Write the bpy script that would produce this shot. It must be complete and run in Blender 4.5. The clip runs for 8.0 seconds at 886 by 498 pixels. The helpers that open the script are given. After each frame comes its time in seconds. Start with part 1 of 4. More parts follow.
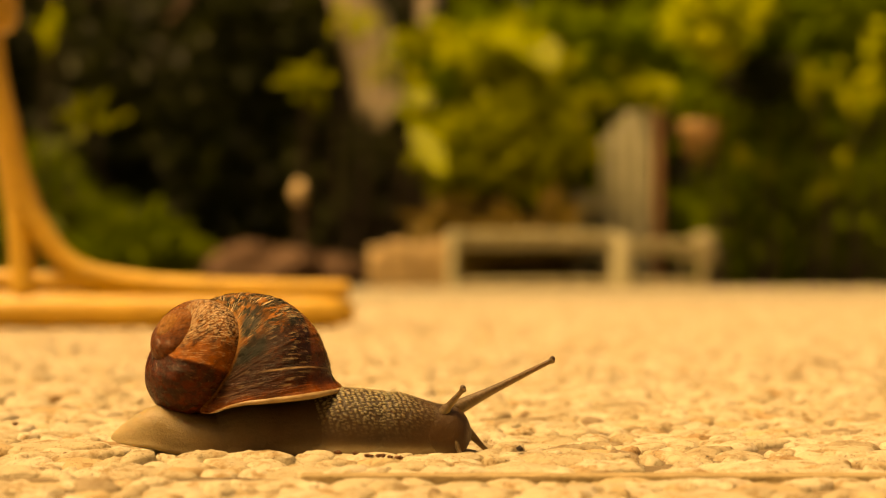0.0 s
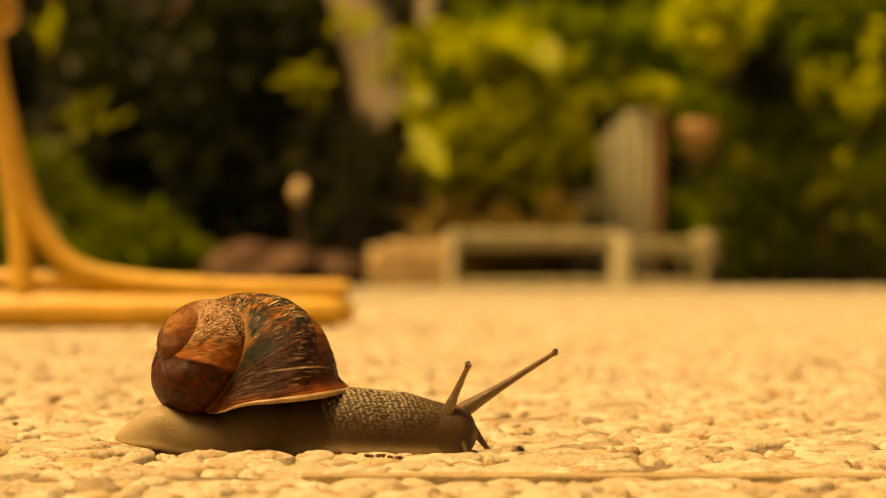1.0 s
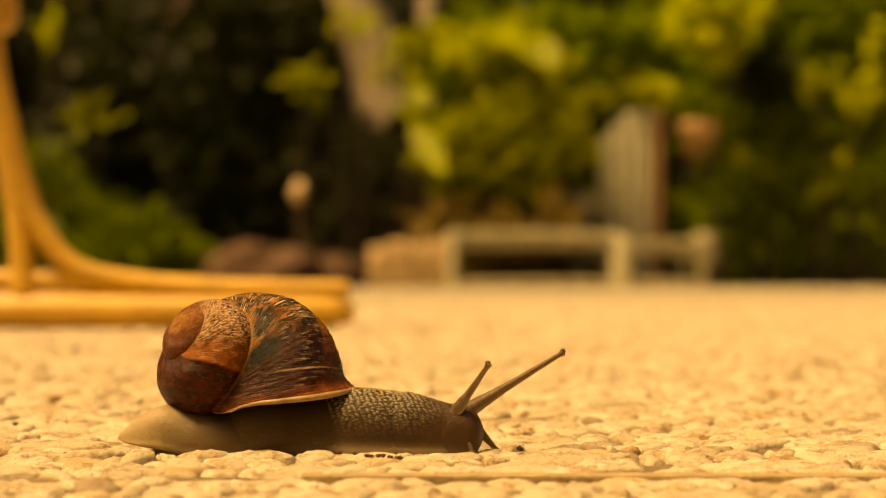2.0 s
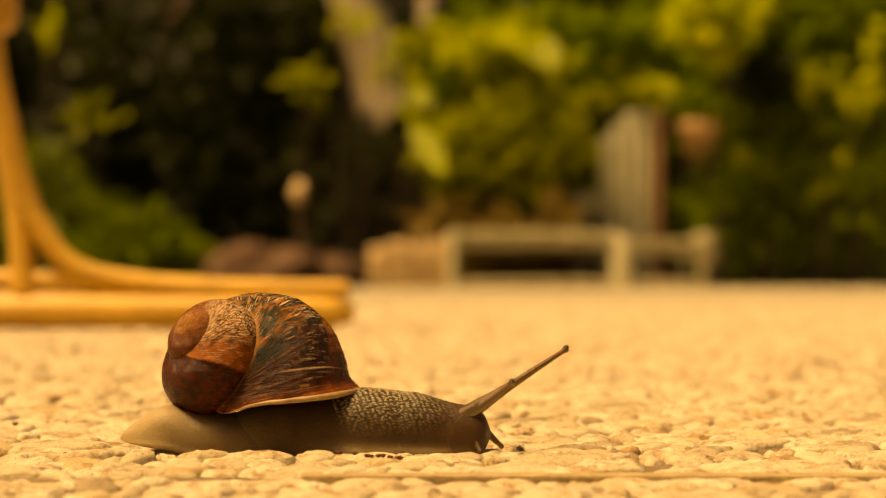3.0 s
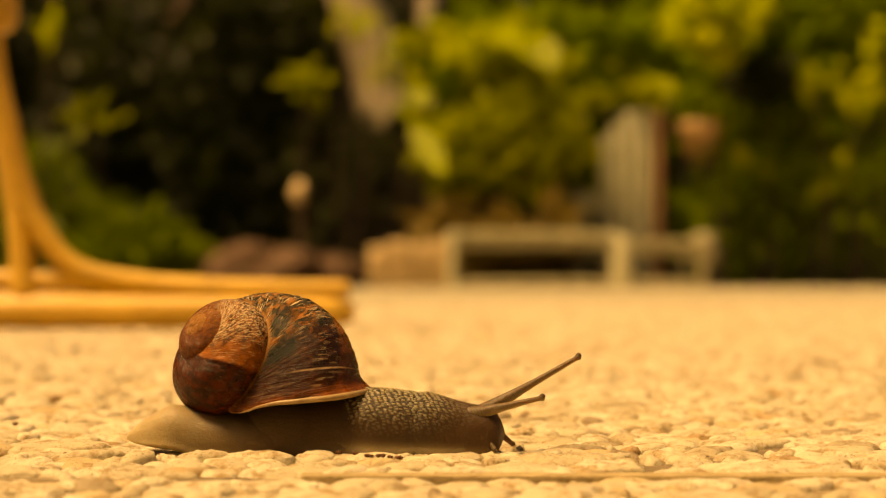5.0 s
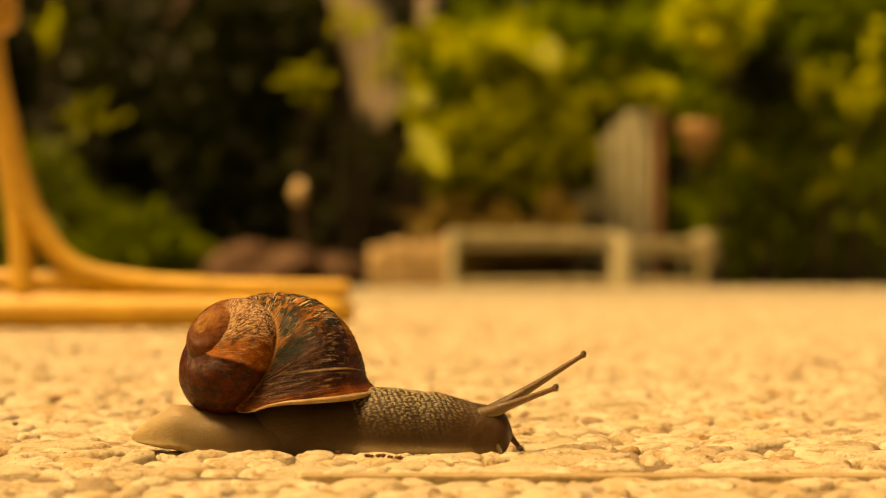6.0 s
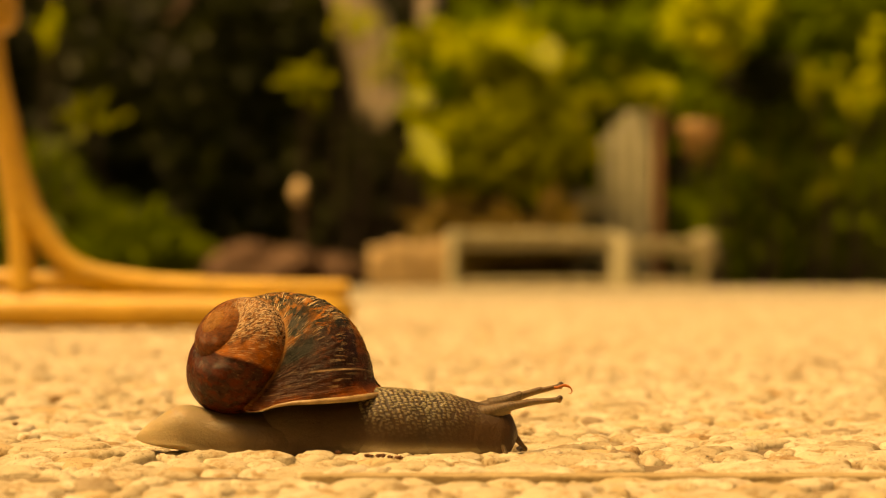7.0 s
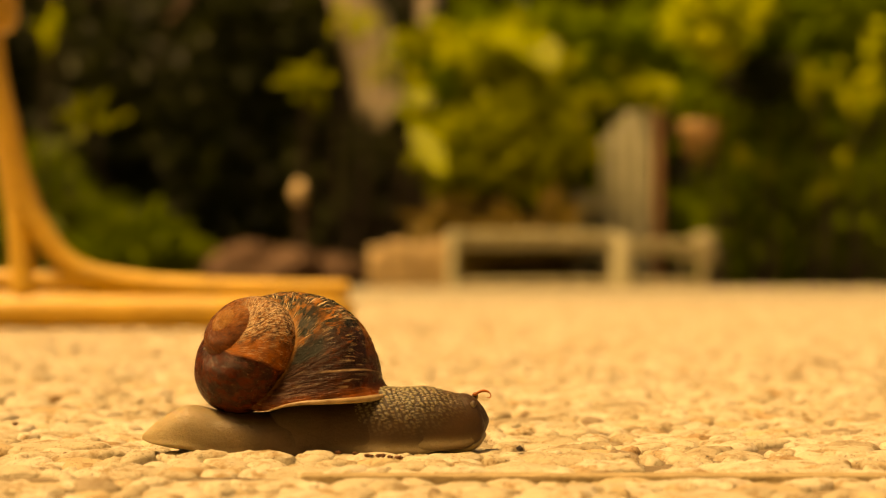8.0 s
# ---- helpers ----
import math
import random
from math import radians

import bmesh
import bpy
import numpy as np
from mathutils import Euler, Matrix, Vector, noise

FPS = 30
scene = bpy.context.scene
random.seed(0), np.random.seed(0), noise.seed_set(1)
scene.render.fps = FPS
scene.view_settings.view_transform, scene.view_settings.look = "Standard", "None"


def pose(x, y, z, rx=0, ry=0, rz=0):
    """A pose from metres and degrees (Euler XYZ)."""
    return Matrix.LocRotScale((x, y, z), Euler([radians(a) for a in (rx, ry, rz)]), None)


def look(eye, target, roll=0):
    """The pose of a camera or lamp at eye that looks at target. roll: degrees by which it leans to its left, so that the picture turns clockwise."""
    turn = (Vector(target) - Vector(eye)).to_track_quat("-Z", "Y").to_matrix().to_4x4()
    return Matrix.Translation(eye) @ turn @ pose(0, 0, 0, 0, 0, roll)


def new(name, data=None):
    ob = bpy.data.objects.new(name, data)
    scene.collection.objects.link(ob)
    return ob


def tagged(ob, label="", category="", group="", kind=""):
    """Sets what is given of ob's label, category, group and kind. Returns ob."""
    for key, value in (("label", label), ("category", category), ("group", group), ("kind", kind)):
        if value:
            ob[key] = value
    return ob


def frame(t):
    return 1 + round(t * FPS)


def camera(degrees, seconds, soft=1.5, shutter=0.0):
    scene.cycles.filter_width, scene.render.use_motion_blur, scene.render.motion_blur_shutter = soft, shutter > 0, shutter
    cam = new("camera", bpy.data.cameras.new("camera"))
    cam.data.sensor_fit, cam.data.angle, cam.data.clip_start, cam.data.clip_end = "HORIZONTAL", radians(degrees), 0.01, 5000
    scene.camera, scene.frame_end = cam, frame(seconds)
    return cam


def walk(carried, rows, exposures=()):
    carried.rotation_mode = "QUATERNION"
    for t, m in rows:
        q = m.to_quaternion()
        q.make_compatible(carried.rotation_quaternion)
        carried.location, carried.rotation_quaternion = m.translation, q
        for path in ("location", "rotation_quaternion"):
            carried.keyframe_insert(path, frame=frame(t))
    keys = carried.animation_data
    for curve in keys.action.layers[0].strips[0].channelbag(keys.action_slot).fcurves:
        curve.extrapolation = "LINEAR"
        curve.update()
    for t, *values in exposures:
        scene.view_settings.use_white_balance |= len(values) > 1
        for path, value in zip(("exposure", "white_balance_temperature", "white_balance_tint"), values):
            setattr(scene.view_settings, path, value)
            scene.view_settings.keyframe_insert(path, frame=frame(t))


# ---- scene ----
cam = camera(29.3, 8.0, soft=1.1)
cam.data.dof.use_dof = True
cam.data.dof.focus_distance = 0.297
cam.data.dof.aperture_fstop = 16.5
EYE = (0.0, 0.0, 0.0306)
STAND = look(EYE, (0.0, 1.0, 0.0456))
walk(cam, [(0.0, STAND), (8.0, STAND)], exposures=[(0.0, 0.46, 60000, 21), (8.0, 0.46, 60000, 21)])

# ---- light: soft high sun through thin cloud, and the sky ----
SUN_EL, SUN_AZ = radians(67), radians(-112)   # azimuth from +y towards +x: high, from the left and a little before the subject
world = bpy.data.worlds.new("world")
scene.world = world
world.use_nodes = True
wt = world.node_tree
sky = wt.nodes.new("ShaderNodeTexSky")
sky.sky_type, sky.sun_disc = "NISHITA", False
sky.sun_elevation, sky.sun_rotation = SUN_EL, SUN_AZ
sky.dust_density, sky.air_density = 6.0, 0.5
wt.links.new(sky.outputs[0], wt.nodes["Background"].inputs[0])
wt.nodes["Background"].inputs[1].default_value = 0.07
sun_data = bpy.data.lights.new("sun", "SUN")
sun_data.energy, sun_data.angle, sun_data.color = 3.1, radians(16), (1.0, 0.88, 0.68)
sun = new("sun", sun_data)
sun_dir = Vector((math.cos(SUN_EL) * math.sin(SUN_AZ), math.cos(SUN_EL) * math.cos(SUN_AZ), math.sin(SUN_EL)))
sun.matrix_world = look(sun_dir * 20, (0, 0, 0))


# ---- materials ----
class Mat:
    """A node material with short helpers."""

    def __init__(self, name, rough=0.6, metal=0.0):
        self.m = bpy.data.materials.new(name)
        self.m.use_nodes = True
        self.t = self.m.node_tree
        self.b = self.t.nodes["Principled BSDF"]
        self.b.inputs["Roughness"].default_value = rough
        self.b.inputs["Metallic"].default_value = metal

    def node(self, kind, **ins):
        n = self.t.nodes.new(kind)
        for k, v in ins.items():
            self.put(n.inputs[k.replace("_", " ")], v)
        return n

    def put(self, socket, v):
        if isinstance(v, bpy.types.NodeSocket):
            self.t.links.new(v, socket)
        else:
            socket.default_value = v

    def coord(self, which="Object", scale=(1, 1, 1), turn=(0, 0, 0)):
        c = self.t.nodes.new("ShaderNodeTexCoord")
        mp = self.t.nodes.new("ShaderNodeMapping")
        self.t.links.new(c.outputs[which], mp.inputs[0])
        mp.inputs["Scale"].default_value = scale
        mp.inputs["Rotation"].default_value = turn
        return mp.outputs[0]

    def noise(self, vec, scale, detail=4.0, rough=0.55, warp=0.0):
        n = self.node("ShaderNodeTexNoise", Scale=scale, Detail=detail, Roughness=rough, Distortion=warp)
        self.t.links.new(vec, n.inputs["Vector"])
        return n.outputs["Fac"]

    def voronoi(self, vec, scale, feature="F1", out="Distance"):
        n = self.node("ShaderNodeTexVoronoi", Scale=scale)
        n.feature = feature
        self.t.links.new(vec, n.inputs["Vector"])
        return n.outputs[out]

    def ramp(self, fac, *stops):
        n = self.t.nodes.new("ShaderNodeValToRGB")
        while len(n.color_ramp.elements) < len(stops):
            n.color_ramp.elements.new(0.5)
        for e, (p, c) in zip(n.color_ramp.elements, stops):
            e.position, e.color = p, (*((c, c, c) if isinstance(c, (int, float)) else c), 1)
        self.t.links.new(fac, n.inputs[0])
        return n.outputs[0]

    def mix(self, fac, a, b, how="MIX"):
        n = self.t.nodes.new("ShaderNodeMix")
        n.data_type, n.blend_type = "RGBA", how
        for k, v in ((0, fac), (6, a), (7, b)):
            if isinstance(v, tuple) and len(v) == 3:
                v = (*v, 1)
            self.put(n.inputs[k], v)
        return n.outputs[2]

    def math(self, op, a, b=0.0):
        n = self.t.nodes.new("ShaderNodeMath")
        n.operation = op
        self.put(n.inputs[0], a)
        self.put(n.inputs[1], b)
        return n.outputs[0]

    def attribute(self, name, out="Fac"):
        n = self.t.nodes.new("ShaderNodeAttribute")
        n.attribute_name = name
        return n.outputs[out]

    def island(self):
        return self.t.nodes.new("ShaderNodeNewGeometry").outputs["Random Per Island"]

    def chance(self):
        return self.t.nodes.new("ShaderNodeObjectInfo").outputs["Random"]

    def colour(self, v):
        self.put(self.b.inputs["Base Color"], v if not isinstance(v, tuple) else (*v, 1))
        return self

    def rough(self, v):
        self.put(self.b.inputs["Roughness"], v)
        return self

    def bump(self, height, distance, strength=1.0):
        n = self.node("ShaderNodeBump", Height=height, Distance=distance, Strength=strength)
        self.t.links.new(n.outputs[0], self.b.inputs["Normal"])
        return self


def pebble_material(name, per):
    k = Mat(name, 0.62)
    pick = k.island() if per == "island" else k.chance()
    tone = k.ramp(pick, (0.0, (0.28, 0.21, 0.14)), (0.06, (0.46, 0.39, 0.27)), (0.5, (0.555, 0.490, 0.365)), (0.88, (0.62, 0.56, 0.445)), (0.96, (0.53, 0.42, 0.27)), (1.0, (0.38, 0.25, 0.14)))
    gm = k.node("ShaderNodeNewGeometry")
    g = gm.outputs["Position"]
    stain = k.ramp(k.noise(g, 260, 6, 0.65), (0.34, (0.56, 0.42, 0.28)), (0.50, (1.0, 1.0, 1.0)), (0.72, (1.06, 1.04, 1.0)))
    speck = k.ramp(k.noise(g, 1500, 4, 0.72), (0.33, 0.28), (0.42, 1.0))
    k.colour(k.mix(1.0, k.mix(1.0, tone, stain, "MULTIPLY"), speck, "MULTIPLY"))
    k.rough(k.ramp(k.noise(g, 300, 3), (0.3, 0.5), (0.7, 0.75)))
    k.bump(k.noise(g, 600, 6, 0.62), 0.0009, 0.85)
    return k.m


def mortar_material():
    k = Mat("mortar", 0.9)
    v = k.coord()
    a = k.ramp(k.noise(v, 220, 5, 0.6), (0.3, (0.20, 0.14, 0.085)), (0.7, (0.40, 0.30, 0.19)))
    far = k.ramp(k.voronoi(v, 150, "F1"), (0.1, 1.0), (0.75, 0.62))
    k.colour(k.mix(1.0, a, far, "MULTIPLY"))
    k.bump(k.noise(v, 1200, 4, 0.7), 0.0006)
    return k.m


def far_aggregate_material():
    k = Mat("aggregate_paving", 0.7)
    v = k.coord()
    stone = k.ramp(k.voronoi(v, 150, "F1", "Color"), (0.0, (0.42, 0.355, 0.24)), (0.5, (0.505, 0.45, 0.32)), (1.0, (0.58, 0.525, 0.395)))
    gap = k.ramp(k.voronoi(v, 150, "DISTANCE_TO_EDGE"), (0.0, 0.5), (0.18, 1.0))
    broad = k.ramp(k.noise(v, 6, 5, 0.6), (0.3, 0.86), (0.7, 1.0))
    k.colour(k.mix(1.0, k.mix(1.0, stone, gap, "MULTIPLY"), broad, "MULTIPLY"))
    k.bump(k.voronoi(v, 150, "DISTANCE_TO_EDGE"), 0.003)
    return k.m


def soil_material():
    k = Mat("garden_soil", 0.95)
    v = k.coord()
    k.colour(k.ramp(k.noise(v, 9, 8, 0.65), (0.3, (0.035, 0.022, 0.013)), (0.55, (0.09, 0.06, 0.035)), (0.75, (0.05, 0.06, 0.02))))
    k.bump(k.noise(v, 30, 8, 0.7), 0.05)
    return k.m


def leaf_material(name, dark, mid, light, glow=0.35, gloss=0.25):
    k = Mat(name, 0.55)
    k.b.inputs["Specular IOR Level"].default_value = gloss
    v = k.coord()
    c = k.ramp(k.island(), (0.0, dark), (0.5, mid), (1.0, light))
    mottled = k.mix(1.0, c, k.ramp(k.noise(v, 25, 4), (0.3, 0.6), (0.7, 1.1)), "MULTIPLY")
    k.colour(mottled)
    tr = k.node("ShaderNodeBsdfTranslucent")
    k.t.links.new(mottled, tr.inputs[0])
    ms = k.node("ShaderNodeMixShader")
    ms.inputs[0].default_value = glow
    k.t.links.new(k.b.outputs[0], ms.inputs[1])
    k.t.links.new(tr.outputs[0], ms.inputs[2])
    k.t.links.new(ms.outputs[0], k.t.nodes["Material Output"].inputs[0])
    return k.m


def bark_material(name, a, b):
    k = Mat(name, 0.9)
    v = k.coord("Object", (1, 1, 0.25))
    k.colour(k.ramp(k.noise(v, 30, 7, 0.65, 0.5), (0.3, a), (0.7, b)))
    k.bump(k.noise(v, 45, 7, 0.7), 0.02)
    return k.m


def stone_material(name, a, b, scale=18.0):
    k = Mat(name, 0.85)
    v = k.coord()
    k.colour(k.mix(1.0, k.ramp(k.noise(v, scale, 6, 0.6), (0.3, a), (0.7, b)), k.ramp(k.noise(v, scale * 9, 4), (0.3, 0.8), (0.6, 1.0)), "MULTIPLY"))
    k.bump(k.noise(v, scale * 4, 6, 0.65), 0.008)
    return k.m


def cane_material():
    k = Mat("rattan_cane", 0.38)
    v = k.coord("Object", (0.12, 1, 1))
    fibre = k.ramp(k.noise(v, 420, 5, 0.6), (0.3, (0.60, 0.33, 0.085)), (0.55, (0.76, 0.47, 0.13)), (0.8, (0.84, 0.56, 0.19)))
    worn = k.ramp(k.noise(k.coord(), 22, 5, 0.6), (0.35, 0.75), (0.65, 1.0))
    k.colour(k.mix(1.0, fibre, worn, "MULTIPLY"))
    k.bump(k.noise(v, 500, 4), 0.0006)
    return k.m


def shell_material():
    """Pattern in growth coordinates: U runs along the whorls, V round them; the growth lines lean with the lip."""
    k = Mat("snail_shell", 0.42)
    k.b.inputs["Specular IOR Level"].default_value = 0.16
    obj = k.coord()
    sep = k.node("ShaderNodeSeparateXYZ")
    k.t.links.new(k.coord("UV"), sep.inputs[0])
    side = sep.outputs[1]
    lean = k.math("MULTIPLY", k.math("MULTIPLY", k.math("SUBTRACT", side, 1.03), 0.32), k.ramp(k.math("DIVIDE", sep.outputs[0], -0.6), (0.0, 0.0), (1.0, 1.0)))
    wob = k.math("MULTIPLY", k.math("SUBTRACT", k.noise(k.coord("UV", (2, 2, 1)), 2.0, 3), 0.5), 0.12)
    grown = k.math("ADD", sep.outputs[0], lean)
    age = k.math("ADD", grown, wob)
    comb = k.node("ShaderNodeCombineXYZ", X=grown, Y=side)
    flat = comb.outputs[0]

    def grain(u, v, detail=5, rough=0.6, warp=0.0):
        mp = k.node("ShaderNodeMapping")
        k.t.links.new(flat, mp.inputs[0])
        mp.inputs["Scale"].default_value = (u, v, 1)
        return k.noise(mp.outputs[0], 1.0, detail, rough, warp)

    def along(var, *stops):
        lo, hi = stops[0][0], stops[-1][0]
        return k.ramp(k.math("DIVIDE", k.math("SUBTRACT", var, lo), hi - lo), *[((p - lo) / (hi - lo), c) for p, c in stops])

    def times(*v):
        out = v[0]
        for w in v[1:]:
            out = k.math("MULTIPLY", out, w)
        return out

    # ground colour by age: tan tip, dull brown spire, worn orange whorl up to an old lip, chestnut, ochre last whorl,
    # red-brown new edge; the lower shell darkened for its shade
    young = along(age, (-24, (0.50, 0.31, 0.16)), (-16.5, (0.46, 0.27, 0.13)), (-15.2, (0.36, 0.19, 0.09)), (-13.6, (0.36, 0.18, 0.085)), (-12.6, (0.22, 0.085, 0.035)), (-11.0, (0.20, 0.07, 0.03)), (-9.0, (0.28, 0.12, 0.05)), (-8.0, (0.42, 0.24, 0.11)), (-7.0, (0.30, 0.155, 0.07)), (-6.4, (0.34, 0.15, 0.06)))
    worn = along(grown, (-6.5, (0.34, 0.15, 0.06)), (-6.2, (0.40, 0.16, 0.058)), (-6.0, (0.42, 0.165, 0.055)), (-5.965, (0.26, 0.085, 0.03)), (-5.93, (0.085, 0.017, 0.004)), (-5.2, (0.115, 0.021, 0.005)), (-3.2, (0.085, 0.018, 0.005)))
    late = along(age, (-3.2, (0.14, 0.05, 0.02)), (-2.3, (0.30, 0.18, 0.08)), (-1.5, (0.38, 0.20, 0.075)), (-1.0, (0.34, 0.155, 0.055)), (-0.6, (0.16, 0.056, 0.018)), (-0.34, (0.055, 0.016, 0.006)), (-0.16, (0.085, 0.024, 0.008)), (-0.06, (0.26, 0.088, 0.030)), (0.1, (0.26, 0.088, 0.030)))
    base = k.mix(along(grown, (-6.51, 0.0), (-6.47, 1.0)), young, worn)
    base = k.mix(along(grown, (-3.3, 0.0), (-3.1, 1.0)), base, late)
    base = k.mix(1.0, base, k.ramp(grain(5, 4, 6, 0.66), (0.34, 0.55), (0.66, 1.4)), "MULTIPLY")
    # broken green-black blotches in spiral bands on the last whorl
    last = along(grown, (-3.2, 0.0), (-2.6, 1.0))
    chips = k.ramp(grain(9, 6, 5, 0.6, 0.5), (0.45, 0.0), (0.49, 1.0))
    chips = k.math("MAXIMUM", chips, times(k.ramp(grain(26, 11, 4, 0.6, 0.4), (0.44, 0.0), (0.49, 1.0)), along(age, (-1.05, 0.0), (-0.85, 1.0))))
    broad = k.ramp(grain(3.2, 2.4, 4, 0.55), (0.36, 0.45), (0.48, 1.0))
    bands = along(side, (0.98, 0.0), (1.06, 1.0), (1.34, 1.0), (1.40, 0.85), (1.62, 1.0), (1.80, 0.75), (1.88, 1.0), (2.10, 1.0), (2.2, 0.3))
    fade = along(grown, (-2.6, 0.9), (-0.9, 1.0), (-0.36, 1.0), (-0.24, 0.55), (-0.10, 0.10))
    ink = k.mix(along(age, (-1.0, 0.0), (-0.7, 1.0)), (0.018, 0.036, 0.026), (0.016, 0.008, 0.005))
    dark = k.mix(times(chips, broad, bands, fade, last), base, ink)
    # the solid parts: a dark spiral band and two spots against the seam
    solid = times(along(side, (1.03, 0.0), (1.08, 0.85), (1.22, 0.75), (1.32, 0.0)), along(age, (-0.95, 0.0), (-0.62, 1.0), (-0.36, 1.0), (-0.22, 0.55), (-0.10, 0.0)))
    dark = k.mix(solid, dark, (0.030, 0.011, 0.006))
    # mottles of the older whorls
    older = k.math("SUBTRACT", 1.0, last)
    mott = times(k.ramp(grain(6.5, 4.5, 5, 0.62, 0.4), (0.48, 0.0), (0.55, 1.0)), along(grown, (-16, 0.0), (-13, 0.25), (-9, 0.2), (-8.2, 0.6), (-7.4, 0.75), (-6.45, 0.75), (-6.3, 0.1), (-5.95, 0.1), (-5.9, 0.8), (-3.3, 0.8)), older)
    dark = k.mix(mott, dark, (0.028, 0.012, 0.007))
    dark = k.mix(1.0, dark, (0.86, 0.64, 0.52), "MULTIPLY")
    # pale worn streaks of the outer skin along the growth lines
    fine = k.ramp(grain(40, 3.4, 5, 0.62, 0.3), (0.545, 0.0), (0.59, 1.0))
    patch = k.ramp(grain(4.5, 3.0, 4, 0.6), (0.45, 0.0), (0.53, 1.0))
    much = along(grown, (-16, 0.0), (-14, 0.35), (-12.5, 0.05), (-8.6, 0.2), (-8.0, 0.9), (-6.9, 0.95), (-6.3, 0.45), (-5.96, 0.35), (-5.9, 0.05), (-3.0, 0.05), (-2.4, 0.5), (-1.7, 0.8), (-1.05, 0.8), (-0.85, 0.35), (-0.34, 0.2), (0.1, 0.25))
    much = k.math("MULTIPLY", much, k.math("MAXIMUM", older, along(side, (0.9, 0.15), (1.12, 1.0))))
    pale = k.mix(times(fine, patch, much), dark, (0.86, 0.62, 0.40))
    bleach = times(k.ramp(grain(19, 8, 4, 0.6, 0.4), (0.50, 0.0), (0.56, 0.85)), along(grown, (-8.6, 0.0), (-8.0, 1.0), (-6.9, 1.0), (-6.5, 0.3), (-6.4, 0.0)))
    pale = k.mix(bleach, pale, (0.70, 0.51, 0.35))
    fleck = times(k.ramp(grain(22, 16, 3, 0.6), (0.66, 0.0), (0.70, 0.7)), along(grown, (-5.95, 0.0), (-5.9, 1.0), (-4.6, 1.0), (-3.6, 0.3)))
    pale = k.mix(fleck, pale, (0.55, 0.42, 0.30))
    # dark red-brown low on the last whorl, with its shade put into it
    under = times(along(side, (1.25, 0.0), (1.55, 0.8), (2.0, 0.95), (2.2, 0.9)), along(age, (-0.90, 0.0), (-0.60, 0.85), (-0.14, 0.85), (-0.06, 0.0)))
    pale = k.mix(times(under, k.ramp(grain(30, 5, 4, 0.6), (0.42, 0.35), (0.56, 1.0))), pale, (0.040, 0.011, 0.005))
    spot = times(along(side, (1.66, 0.0), (1.76, 1.0), (2.06, 1.0), (2.12, 0.6)), k.math("MAXIMUM", along(age, (-0.86, 0.0), (-0.76, 1.0), (-0.55, 1.0), (-0.42, 0.0)), along(age, (-1.50, 0.0), (-1.38, 0.85), (-1.12, 0.85), (-1.0, 0.0))))
    pale = k.mix(times(spot, k.ramp(grain(9, 7, 4), (0.36, 0.3), (0.48, 1.0))), pale, (0.012, 0.015, 0.010))
    # rest line, and the pale thread along the seam
    rest = times(along(grown, (-0.325, 0.0), (-0.316, 1.0), (-0.310, 1.0), (-0.300, 0.0)), along(side, (0.7, 0.25), (1.5, 0.5), (1.72, 0.0)))
    pale = k.mix(rest, pale, (0.72, 0.48, 0.30))
    thread = times(along(side, (2.12, 0.0), (2.17, 0.8), (2.26, 0.8)), along(grown, (-2.2, 0.0), (-1.7, 1.0), (-0.5, 1.0), (-0.2, 0.3)))
    pale = k.mix(thread, pale, (0.42, 0.20, 0.085))
    line = k.ramp(grain(95, 4.0, 4, 0.6), (0.36, 0.55), (0.5, 1.0))
    grit = k.ramp(k.noise(obj, 1900, 4, 0.7), (0.3, 0.75), (0.5, 1.0))
    k.colour(k.mix(1.0, k.mix(1.0, pale, line, "MULTIPLY"), grit, "MULTIPLY"))
    k.rough(k.ramp(k.noise(obj, 500, 4), (0.35, 0.20), (0.65, 0.38)))
    ridge = grain(70, 4.0, 5, 0.65)
    pit = k.noise(obj, 900, 4, 0.6)
    k.bump(k.math("ADD", k.math("MULTIPLY", ridge, 0.8), k.math("MULTIPLY", pit, 0.3)), 0.0006, 0.6)
    return k.m


def lip_material():
    k = Mat("shell_lip", 0.4)
    v = k.coord()
    k.colour(k.ramp(k.noise(v, 400, 4), (0.3, (0.24, 0.145, 0.075)), (0.7, (0.42, 0.29, 0.165))))
    k.b.inputs["Subsurface Weight"].default_value = 0.2
    k.b.inputs["Subsurface Radius"].default_value = (0.002, 0.001, 0.0006)
    k.bump(k.noise(v, 900, 3), 0.0002)
    return k.m


def flesh_material(name, groove, wart, smooth):
    """Wet skin: warts paler than the grooves between them; the smooth parts in a third tone."""
    k = Mat(name, 0.4)
    v = k.coord()
    patch = k.ramp(k.noise(v, 140, 4, 0.6), (0.3, 0.75), (0.7, 1.1))
    skin = k.mix(k.attribute("wart"), groove, wart)
    skin = k.mix(k.attribute("bare"), skin, smooth)
    skin = k.mix(k.attribute("pale"), skin, (0.42, 0.335, 0.205))
    k.colour(k.mix(1.0, skin, patch, "MULTIPLY"))
    k.b.inputs["Subsurface Weight"].default_value = 0.4
    k.b.inputs["Subsurface Radius"].default_value = (0.0030, 0.0016, 0.0008)
    k.b.inputs["Subsurface Scale"].default_value = 1.0
    k.rough(k.ramp(k.noise(v, 900, 4), (0.3, 0.36), (0.7, 0.60)))
    k.b.inputs["Specular IOR Level"].default_value = 0.35
    k.bump(k.noise(v, 1500, 4, 0.65), 0.00022, 0.8)
    return k.m


